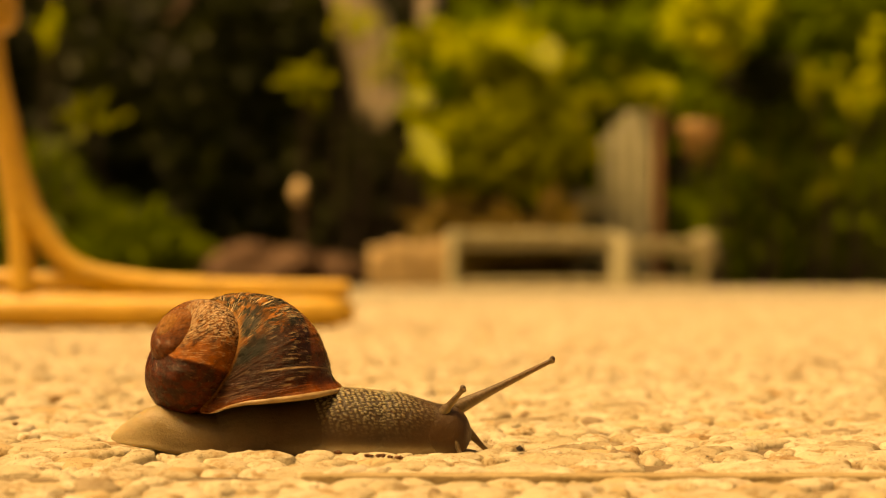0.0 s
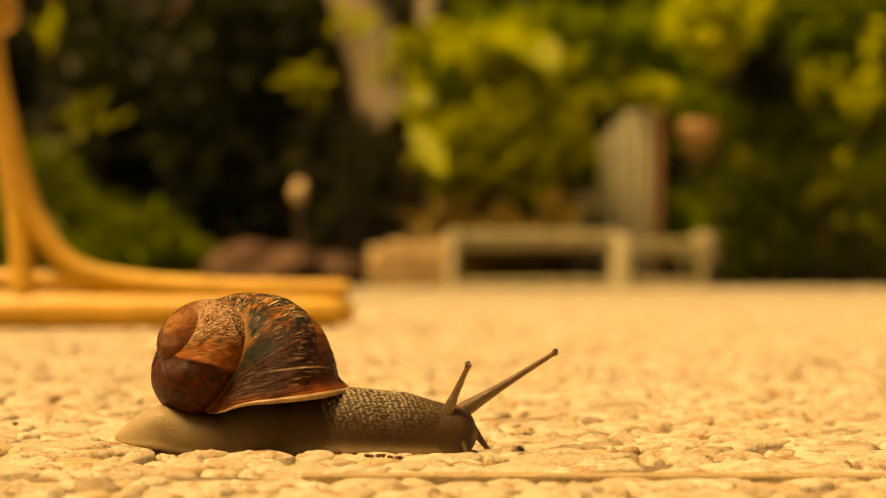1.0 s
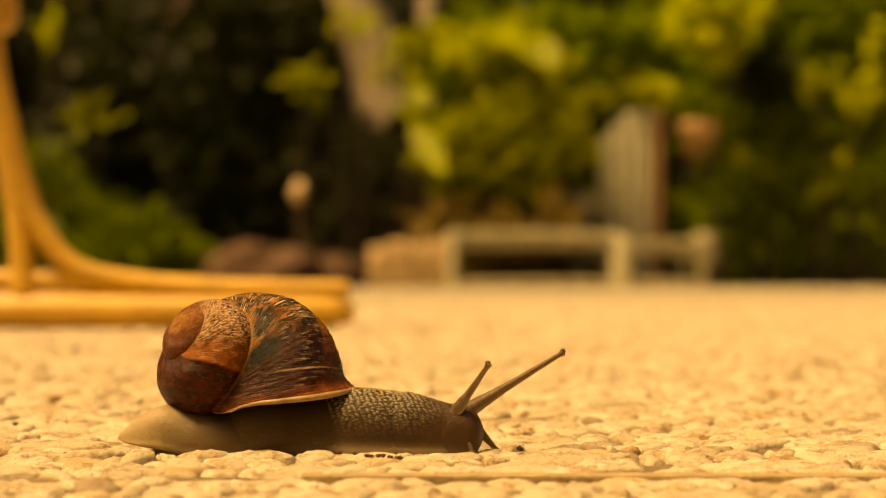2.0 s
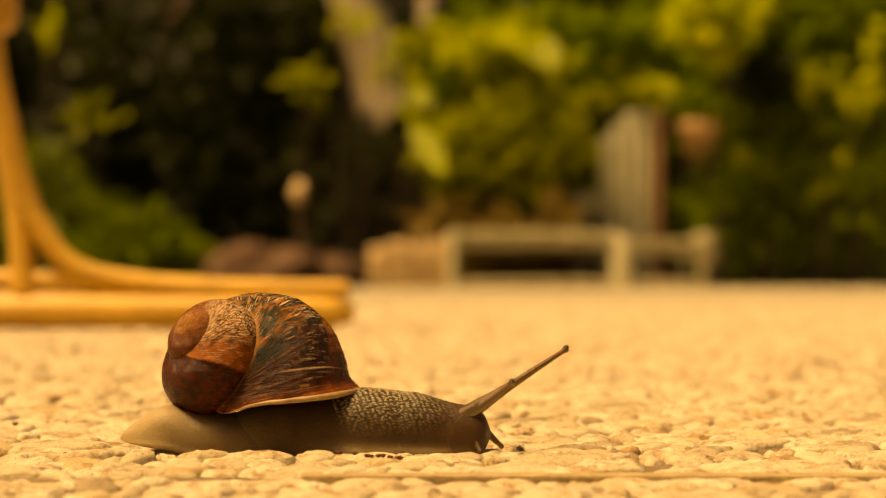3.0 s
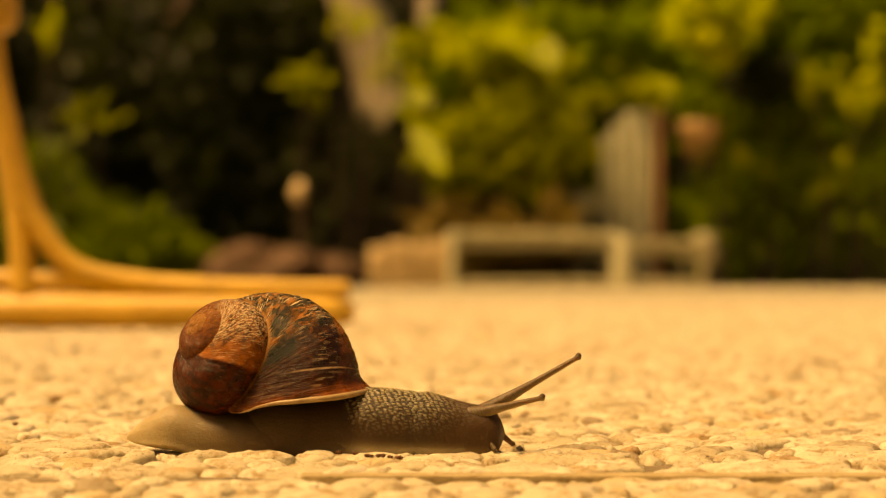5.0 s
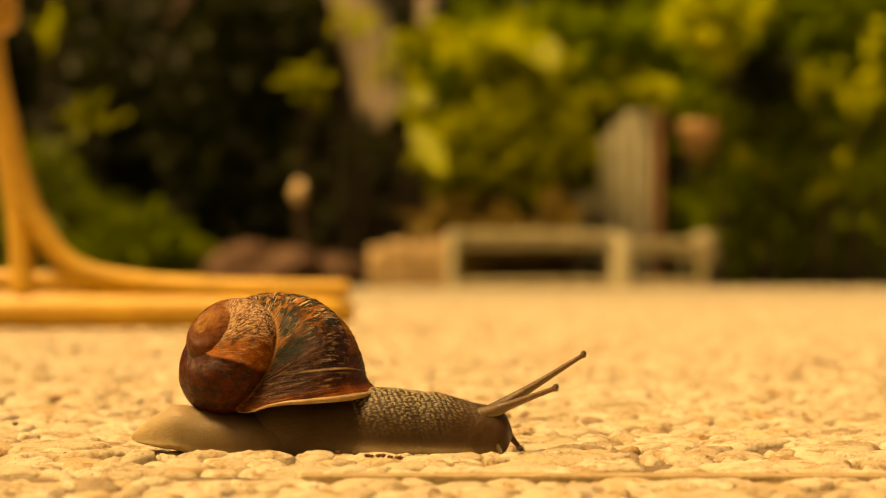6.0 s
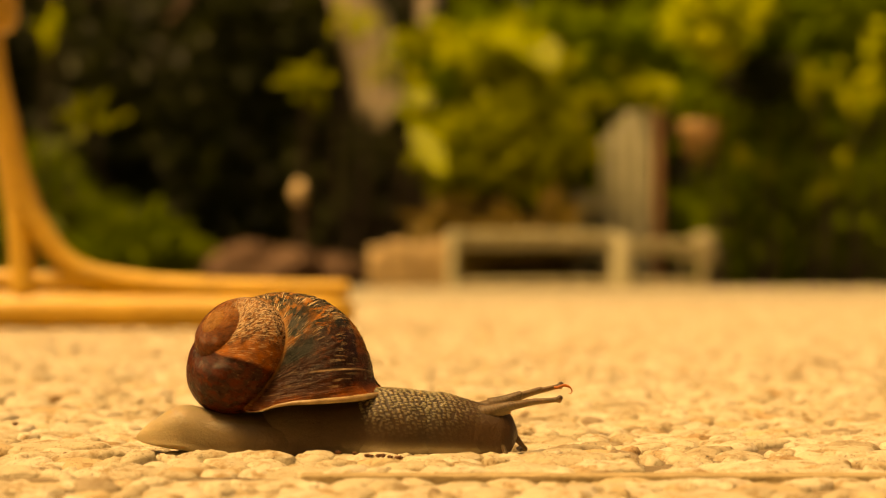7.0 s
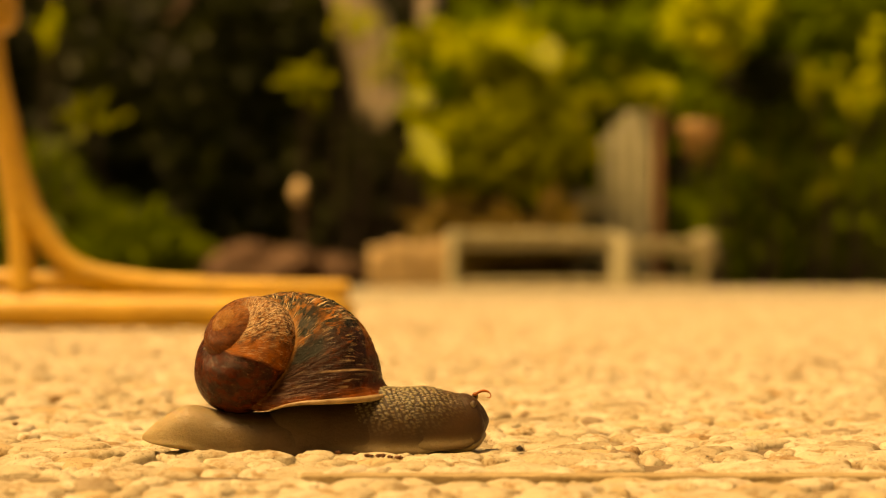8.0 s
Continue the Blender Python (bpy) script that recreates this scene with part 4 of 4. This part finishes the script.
    # low growth behind the chair
    shrub(-1.05, 5.6, 0.10, (0.30, 0.25, 0.19), 900, 0.07, GRASS, 150, "low green ground cover at the paving edge", "ground cover")
    shrub(-1.35, 5.7, 0.22, (0.25, 0.25, 0.30), 700, 0.07, GRASS, 151, "low green ground cover at the paving edge", "ground cover")
    # low white tubular lounger frame
    bench = empty("sun_lounger", pose(0.39, 5.0, -0.0088), "low white sun lounger with a slatted seat on the paving", "sun lounger")
    for y in (-0.10, 0.30):
        # top tube turns down into the foot-end leg
        rail = smooth_line([(-0.376, y, 0.160), (-0.2, y, 0.160), (0.02, y, 0.158), (0.10, y, 0.154), (0.122, y, 0.140), (0.127, y, 0.09), (0.127, y, 0.0)], 70)
        dress("rail", grid_mesh("rail", tube(rail, np.interp(np.linspace(0, 1, 70), [0, 0.5, 0.75, 1], [0.005, 0.006, 0.026, 0.030]), 14, 0.6), caps=True), WHITE, bench)
        base = smooth_line([(-0.36, y, 0.011), (-0.1, y, 0.013), (0.36, y, 0.011)], 20)
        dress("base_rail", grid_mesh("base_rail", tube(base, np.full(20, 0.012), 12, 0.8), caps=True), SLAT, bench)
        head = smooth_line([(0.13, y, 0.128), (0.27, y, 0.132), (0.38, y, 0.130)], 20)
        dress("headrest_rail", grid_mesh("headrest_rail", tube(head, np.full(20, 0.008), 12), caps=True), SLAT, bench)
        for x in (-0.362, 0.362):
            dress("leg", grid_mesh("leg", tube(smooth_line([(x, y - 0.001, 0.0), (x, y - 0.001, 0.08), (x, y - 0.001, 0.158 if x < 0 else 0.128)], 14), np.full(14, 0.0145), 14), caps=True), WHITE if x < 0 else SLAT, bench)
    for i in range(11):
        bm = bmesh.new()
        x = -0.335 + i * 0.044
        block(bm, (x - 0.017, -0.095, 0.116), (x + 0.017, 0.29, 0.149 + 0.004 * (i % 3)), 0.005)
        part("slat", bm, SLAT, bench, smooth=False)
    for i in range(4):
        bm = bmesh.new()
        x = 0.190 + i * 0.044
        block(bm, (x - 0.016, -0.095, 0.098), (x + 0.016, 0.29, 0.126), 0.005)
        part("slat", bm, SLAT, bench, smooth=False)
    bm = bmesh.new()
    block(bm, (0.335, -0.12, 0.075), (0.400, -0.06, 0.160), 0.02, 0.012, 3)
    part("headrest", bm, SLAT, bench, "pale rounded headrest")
    # upright sandstone edging stones beside it
    for i, (x, w, h) in enumerate(((-0.188, 0.050, 0.120), (-0.128, 0.056, 0.136), (-0.068, 0.050, 0.128), (-0.012, 0.046, 0.140))):
        bm = bmesh.new()
        block(bm, (-w / 2, -0.03, -0.001), (w / 2, 0.04, h), 0.012, 0.012, i + 4)
        ob = part("edging_stone", bm, SANDSTONE)
        ob.location = (x, 4.95, -0.0085)
        tagged(ob, "rough tan sandstone edging stone standing on the paving", "edging stone", "edging stones")
    # rocks on the soil
    for i, (x, y, r) in enumerate(((-0.66, 5.6, 0.14), (-0.50, 5.55, 0.13), (-0.33, 5.6, 0.12), (-0.78, 5.7, 0.11), (-0.40, 5.9, 0.15))):
        bm = bmesh.new()
        bmesh.ops.create_icosphere(bm, subdivisions=3, radius=r)
        for v in bm.verts:
            v.co += noise.noise_vector(v.co * 7 + Vector((i * 3, 0, 0))) * r * 0.35
            v.co.z *= 0.75
        ob = part("rock", bm, BROWN_STONE)
        ob.location = (x, y, r * 0.4 - 0.03)
        tagged(ob, "reddish-brown garden rock on the soil", "rock", "garden rocks")
    # small pale ball on a stake, made up for a bright oval spot of light
    spot_root = empty("spot_stake", pose(-0.474, 5.6, -0.034), "stake with a pale ball, added in place of a bright oval spot", "garden stake")
    stem("pole", [(0, 0, 0), (0.004, 0, 0.15), (0, 0, 0.30)], [0.006, 0.006, 0.006], BARK_DARK, spot_root, sides=8)
    bm = bmesh.new()
    bmesh.ops.create_uvsphere(bm, u_segments=24, v_segments=16, radius=0.028)
    for v in bm.verts:
        v.co.z *= 1.45
        v.co.z += 0.335
    part("ball", bm, SPOT_TONE, spot_root)
    # pale board gate with a brown post, back among the shrubs
    gate = empty("garden_gate", pose(0.555, 5.42, -0.03), "weathered pale board gate with a brown post", "gate")
    for i, (x, w, top, depth) in enumerate(((-0.115, 0.040, 0.33, 0.0), (-0.040, 0.026, 0.50, 0.01), (0.000, 0.034, 0.54, 0.012), (0.045, 0.040, 0.58, 0.008), (0.092, 0.040, 0.59, 0.012))):
        bm = bmesh.new()
        block(bm, (x - w / 2, depth, 0.04), (x + w / 2, depth + 0.022, top), 0.005, 0.004, i)
        part("board", bm, RENDERED, gate)
    for z in (0.10, 0.26):
        bm = bmesh.new()
        block(bm, (-0.13, 0.034, z), (0.115, 0.056, z + 0.06), 0.005)
        part("rail", bm, RENDERED, gate)
    bm = bmesh.new()
    block(bm, (0.120, 0.0, 0.0), (0.150, 0.06, 0.58), 0.008, 0.004, 7)
    part("post", bm, PAINT_BROWN, gate, "brown painted wooden post")
    # terracotta pot on a dark stand beside the gate
    stand = empty("pot_stand", pose(0.835, 5.50, -0.03), "dark iron stand holding a small clay pot", "pot stand")
    for i, (x, y) in enumerate(((-0.05, -0.05), (0.05, -0.05), (-0.05, 0.05), (0.05, 0.05))):
        stem("leg", [(x * 1.2, y * 1.2, 0), (x, y, 0.2), (x * 0.9, y * 0.9, 0.44)], [0.008, 0.008, 0.008], IRON, stand, sides=8)
    turned = [(0.0, 0.42), (0.045, 0.42), (0.060, 0.51), (0.068, 0.525), (0.068, 0.555), (0.058, 0.555), (0.050, 0.49), (0.0, 0.49)]
    a = np.linspace(0, 2 * np.pi, 24, endpoint=False)
    ring = np.array([[(r * math.cos(t), r * math.sin(t), z) for t in a] for r, z in turned])
    dress("pot", grid_mesh("pot", ring), CLAY, stand, "small terracotta pot")


def block_front_sky():
    # unseen wall added behind the camera to cut sky light on the subject
    bm = bmesh.new()
    block(bm, (-6, -1.9, -0.03), (6, -1.6, 3.2), 0.02)
    tagged(part("wall_south", bm, SANDSTONE, smooth=False), "unseen tan wall added behind the camera to block the front sky", "wall", kind="structure")


def crumb(name, x, y, z, r, material, label, category, seed, flat=0.7):
    """A small jagged fragment."""
    rng = np.random.default_rng(300 + seed)
    bm = bmesh.new()
    bmesh.ops.create_icosphere(bm, subdivisions=1 if r < 0.001 else 2, radius=r)
    turn = Matrix.Rotation(rng.uniform(0, 6.28), 3, "Z")
    long = rng.uniform(1.1, 1.7)
    for v in bm.verts:
        v.co *= rng.uniform(0.45, 1.25)
        v.co.x *= long
        v.co.z *= flat
        v.co = turn @ v.co
    ob = part(name, bm, material, smooth=False)
    ob.location = (x, y, z)
    return tagged(ob, label, category, "crumbs on the paving")


def debris():
    crumb("bark_chip", 0.01315, 0.2905, 0.0007, 0.00085, CHIP, "tiny dark bark chip on the pebbles", "bark chip", 0)
    # white flake added where sunlit ground gleams through below the foot
    crumb("stone_flake", -0.0040, 0.2870, 0.0000, 0.0009, WHITE, "tiny white flake added for sunlit ground seen under the foot", "stone flake", 4, 0.5)
    for i, (x, y, r) in enumerate(((-0.0640, 0.288, 0.0004), (-0.0870, 0.345, 0.0006), (-0.1500, 0.69, 0.0016), (-0.0126, 0.2848, 0.0005), (-0.0119, 0.2842, 0.0004), (-0.0108, 0.2838, 0.0006), (-0.0100, 0.2835, 0.0005), (-0.0088, 0.2815, 0.0005), (-0.0076, 0.2814, 0.0006), (-0.0070, 0.2810, 0.0005), (-0.0148, 0.2870, 0.0006), (-0.0178, 0.2890, 0.0006), (-0.0480, 0.2865, 0.0003), (-0.1080, 0.640, 0.0013))):
        crumb("soil_crumb", x, y, 0.0003, r, CRUMB, "small reddish-brown soil crumb on the pebbles", "soil crumb", 7 + i)


def stamen():
    """A curled orange flower thread with a small hooked end."""
    ob = empty("flower_stamen", pose(0.110, 0.2985, 0.0014), "curled orange flower stamen blown against the snail", "stamen")
    line = smooth_line([(-2.6, 0, -0.7), (-1.6, 0, -0.1), (-0.4, 0, 0.35), (0.8, 0, 0.25), (1.7, 0, -0.35), (1.95, 0, -1.15), (1.5, 0, -1.65), (0.9, 0.1, -1.5)], 60)
    r = np.interp(np.linspace(0, 1, 60), [0, 0.1, 0.35, 0.55, 1], [0.18, 0.30, 0.34, 0.16, 0.07])
    dress("thread", grid_mesh("thread", tube(line * MM * 0.62, r * MM * 0.75, 10), caps=True), FIBRE, ob, "curled orange thread")
    bm = bmesh.new()
    bmesh.ops.create_icosphere(bm, subdivisions=2, radius=0.00030)
    for v in bm.verts:
        v.co.x *= 1.5
        v.co += Vector((-0.0016, 0, -0.0004))
    part("anther", bm, FIBRE, ob, "thick orange end")
    return ob


ground()
rattan_stand()
background()
block_front_sky()
debris()
STAMEN = stamen()
SN = build_snail()
pave()


# ---- what moves: the snail and its parts ----
def stalk(length, base, tip):
    """A stalk's pose in the snail's space from where it leaves the skin and where it ends, in millimetres: the rest of it is drawn in."""
    b, e = Vector(base), Vector(tip)
    way = (e - b).normalized()
    at = e - way * length
    return Matrix.Translation(at * MM) @ way.to_track_quat("X", "Z").to_matrix().to_4x4()


def slide(pieces, piece, rows, side, swing, full, bends):
    """Keys a stalk of three pieces: rows of time, base and tip along x and z; the pieces draw into one another as it shortens."""
    lower, middle, upper, eye, foot = pieces
    one, two, three, four = [], [], [], []
    for t, bx, bz, tx, tz in rows:
        reach = math.hypot(tx - bx, tz - bz)
        b = Vector((bx, side, bz))
        way = Vector((tx - bx, swing * min(1.0, reach / full), tz - bz))
        long, way = way.length, way.normalized()
        m = Matrix.Translation((b + way * (long / 3 - piece)) * MM) @ way.to_track_quat("X", "Z").to_matrix().to_4x4()
        sag = float(np.interp(t, [q[0] for q in bends], [q[1] for q in bends]))
        bent = lambda x, a: pose(x * MM, 0, 0) @ pose(piece * MM * 0.2, 0, 0) @ pose(0, 0, 0, 0, a, 0) @ pose(-piece * MM * 0.2, 0, 0)
        one.append((t, m @ pose(0, 0, 0, 0, -sag, 0)))
        four.append((t, pose((min(0.30 * long, 3.2) - 6.0 - (long / 3 - piece)) * MM, 0, 0, 0, sag, 0)))
        two.append((t, bent(long / 3, sag)))
        three.append((t, bent(long / 3, sag) @ bent(long / 3, sag * 1.3)))
    walk(lower, one)
    walk(middle, two)
    walk(upper, three)
    walk(eye, three)
    walk(foot, four)


def shifts(rows):
    return [(t, pose(x * MM, 0, z * MM, 0, -a, 0)) for t, x, z, a in rows]


def motions():
    walk(SN["snail"], [(t, SNAIL @ pose(d * MM, 0, 0)) for t, d in ((0, 0.0), (0.5, 0.62), (1, 1.2), (1.5, 1.8), (3, 3.45), (3.5, 3.9), (4, 4.4), (4.5, 4.95), (6, 6.8), (6.5, 7.5), (7, 8.1), (7.5, 8.85), (8, 9.5))])
    mid = Vector((0, 0, 12 * MM))
    tilt = lambda a, yaw, x, z: Matrix.Translation(mid + Vector((x * MM, 0, z * MM))) @ pose(0, 0, 0, 0, a, yaw) @ Matrix.Translation(-mid)
    walk(SN["shell"], [(0, tilt(0, -0.3, 0.6, 0)), (1.5, tilt(0, -0.3, 0.4, 0)), (3, tilt(0.2, 0, 0.15, 0)), (4.5, tilt(0.2, 0.2, 0.1, 0)), (6, tilt(1.5, 2.0, -0.05, 0.05)), (7, tilt(2.2, 3.0, 0.05, 0.1)), (8, tilt(3.1, 4.0, 0.15, 0.15))])
    walk(SN["tail"], shifts([(0, 0, 0, 0), (1.5, -0.9, 0, 0), (3.5, -2.1, 0, 0), (4.5, -2.6, 0, 0), (6.5, -3.5, 0, 0), (8, -4.1, 0, 0)]))
    walk(SN["foot"], shifts([(0, 0, 0, 0), (4.5, -0.3, 0, 0), (8, -0.8, 0, 0)]))
    walk(SN["collar"], shifts([(0, 0, 0, 0), (3, -0.4, 0, 0), (4.5, -0.4, 0, 0), (7, -0.7, 0, 0), (7.5, -1.6, 0.0, 0.3), (8, -2.3, 0.0, 0.5)]))
    walk(SN["neck"], shifts([(0, 0, 0, 0), (3, -0.4, 0, 0), (4.5, -0.15, 0, 0), (6, 0.0, 0, 0), (7, -0.3, 0, 0), (7.2, -1.0, -0.1, 0.6), (7.5, -2.2, -0.3, 2.0), (8, -4.1, -0.4, 3.0)]))
    head = [(0, 0, 0, 0), (1.5, -0.2, 0, 0), (3, -0.15, 0, 0), (4.5, 0.15, 0, 0), (6, 0.3, 0, 0), (7, -0.1, 0, 0), (7.2, -1.6, -1.7, 3.6), (7.5, -3.5, -3.9, 8.6), (8, -5.5, -4.6, 10.6)]
    walk(SN["head"], shifts(head))
    walk(SN["lobe"], shifts([(0, 0, 0, 0), (1.5, -0.2, 0, 0), (3, -0.15, 0, 0), (4.5, 0.15, 0, 0), (6, 0.3, 0, 0), (7, -0.1, 0, 0), (7.2, -2.2, -0.1, 0.6), (7.5, -3.9, -0.2, 1.4), (8, -5.2, -0.3, 2.2)]))
    # eye stalks: time, base and tip along x and z
    far = [(0, 39.5, 8.2, 56.2, 16.4), (0.3, 39.8, 8.2, 55.9, 17.4), (0.6, 39.9, 8.2, 55.7, 17.7), (1.0, 40, 8.2, 55.5, 17.8), (1.7, 39.8, 8.2, 55.7, 17.5), (2.8, 39.6, 8.3, 55.1, 18.7), (3.0, 39.5, 8.3, 55.15, 18.4), (3.3, 39.5, 8.3, 55.4, 18.0),
           (3.6, 39.5, 8.2, 56.0, 16.9), (4.0, 39.6, 8.2, 56.1, 16.6), (4.7, 39.7, 8.2, 55.6, 16.8), (5.8, 40.0, 8.2, 54.9, 17.4), (6.2, 39.9, 8.2, 54.9, 17.4), (6.6, 39.6, 8.2, 55.0, 16.7), (6.7, 39.5, 8.3, 54.6, 16.2), (6.8, 39.4, 8.4, 52.6, 14.5),
           (6.9, 39.3, 8.6, 52.1, 13.2), (7.0, 39.2, 8.8, 49.5, 12.0), (7.1, 38.5, 9.0, 45.0, 11.5), (7.2, 37.6, 9.2, 41.5, 11.7), (7.3, 36.6, 9.6, 39.5, 12.2), (7.4, 35.5, 9.8, 36.8, 12.2), (7.5, 34.8, 9.8, 35.9, 11.5), (7.7, 33.5, 9.6, 34.4, 10.9), (8.0, 31.8, 9.2, 33.0, 10.2)]
    slide(SN["far"], 8.3, far, 2.2, 1.5, 18.7, ((6.6, 0), (6.7, 1), (6.8, 3), (6.9, 3.5), (7.0, 3), (7.1, 2), (7.25, 1), (7.4, 0)))
    close = [(0, 36.2, 7.2, 40.2, 11.9), (0.3, 36.0, 7.2, 40.2, 13.8), (0.6, 35.9, 7.2, 39.9, 15.0), (1.0, 35.8, 7.3, 39.8, 16.2), (1.3, 35.8, 7.3, 40.1, 16.9), (1.7, 35.9, 7.4, 40.8, 17.0), (2.8, 36.6, 7.4, 44.6, 13.0), (3.0, 37.0, 7.4, 45.3, 12.9),
             (3.3, 37.0, 7.5, 46.3, 11.3), (3.6, 37.0, 7.5, 47.1, 9.8), (4.0, 37.2, 7.4, 48.1, 9.0), (4.7, 37.3, 7.4, 48.1, 9.5), (5.8, 37.5, 7.4, 49.6, 12.1), (6.2, 37.5, 7.4, 49.2, 11.9), (6.6, 37.4, 7.4, 49.0, 11.4), (6.8, 37.2, 7.4, 48.7, 10.7),
             (7.0, 37.0, 7.6, 48.8, 10.0), (7.1, 36.4, 7.8, 46.0, 8.8), (7.2, 35.4, 8.0, 42.3, 8.8), (7.3, 34.6, 8.2, 40.6, 8.5), (7.4, 33.6, 8.2, 39.3, 8.8), (7.5, 32.6, 8.2, 38.4, 9.2), (7.7, 31.2, 8.3, 35.8, 9.0), (8.0, 29.5, 8.4, 32.6, 8.9)]
    slide(SN["close"], 6.2, close, -2.6, -2.2, 12.5, ((2.6, 0), (2.8, -4), (3.0, -4), (3.3, 0), (6.9, 0), (7.1, 8), (7.2, 9), (7.35, 3), (7.5, 0)))
    feel = [(0, 41.2, 3.4, 44.2, 0.3), (1, 41.2, 3.2, 43.4, 0.2), (1.7, 41.0, 3.2, 43.6, 0.0), (2.8, 41.2, 3.2, 43.6, 0.9), (3.3, 41.2, 3.0, 43.4, 0.8), (4.0, 41.4, 2.8, 43.2, 1.3), (4.7, 41.6, 2.8, 43.4, 1.4), (5.8, 41.6, 2.8, 43.6, 0.6), (6.6, 41.4, 2.8, 43.4, 0.3),
            (7.0, 41.0, 2.8, 43.0, 0.4), (7.15, 39.5, 3.2, 40.6, 2.2), (7.5, 35.0, 4.4, 36.0, 4.0), (8.0, 32.0, 4.8, 33.0, 4.6)]
    walk(SN["feeler_far"], [(t, stalk(6.0, (bx, 1.2, bz), (tx, 1.6, tz))) for t, bx, bz, tx, tz in feel])
    walk(SN["feeler"], [(t, stalk(4.2, (bx - 2.9, -3.9, bz - 0.2), (bx - 1.7, -5.2, max(0.2, tz - 0.2)))) for t, bx, bz, tx, tz in feel])
    # a gust lifts the stamen against the eye stalk, and it is carried back with it
    def petal(px, pz, turn):
        return pose(px * MM - 0.0364, 0.2985, pz * MM - 0.0008, 0, turn, 0)
    walk(STAMEN, [(0, petal(146.4, 2.6, 0)), (6.5, petal(146.4, 2.6, 0)), (6.6, petal(125, 22, -20)), (6.7, petal(61.8, 15.4, 20)), (6.8, petal(61.3, 13.5, 50)), (6.9, petal(61.4, 12.2, 20)), (7.0, petal(58.0, 11.6, 10)), (7.1, petal(53.6, 11.2, 0)), (7.2, petal(50.2, 10.8, -5)),
                  (7.3, petal(48.0, 10.6, -5)), (7.4, petal(46.6, 10.8, 0)), (7.5, petal(46.2, 11.0, 10)), (7.6, petal(44.6, 11.1, 0)), (7.8, petal(43.8, 10.9, 0)), (8.0, petal(43.6, 10.7, 0))])


motions()
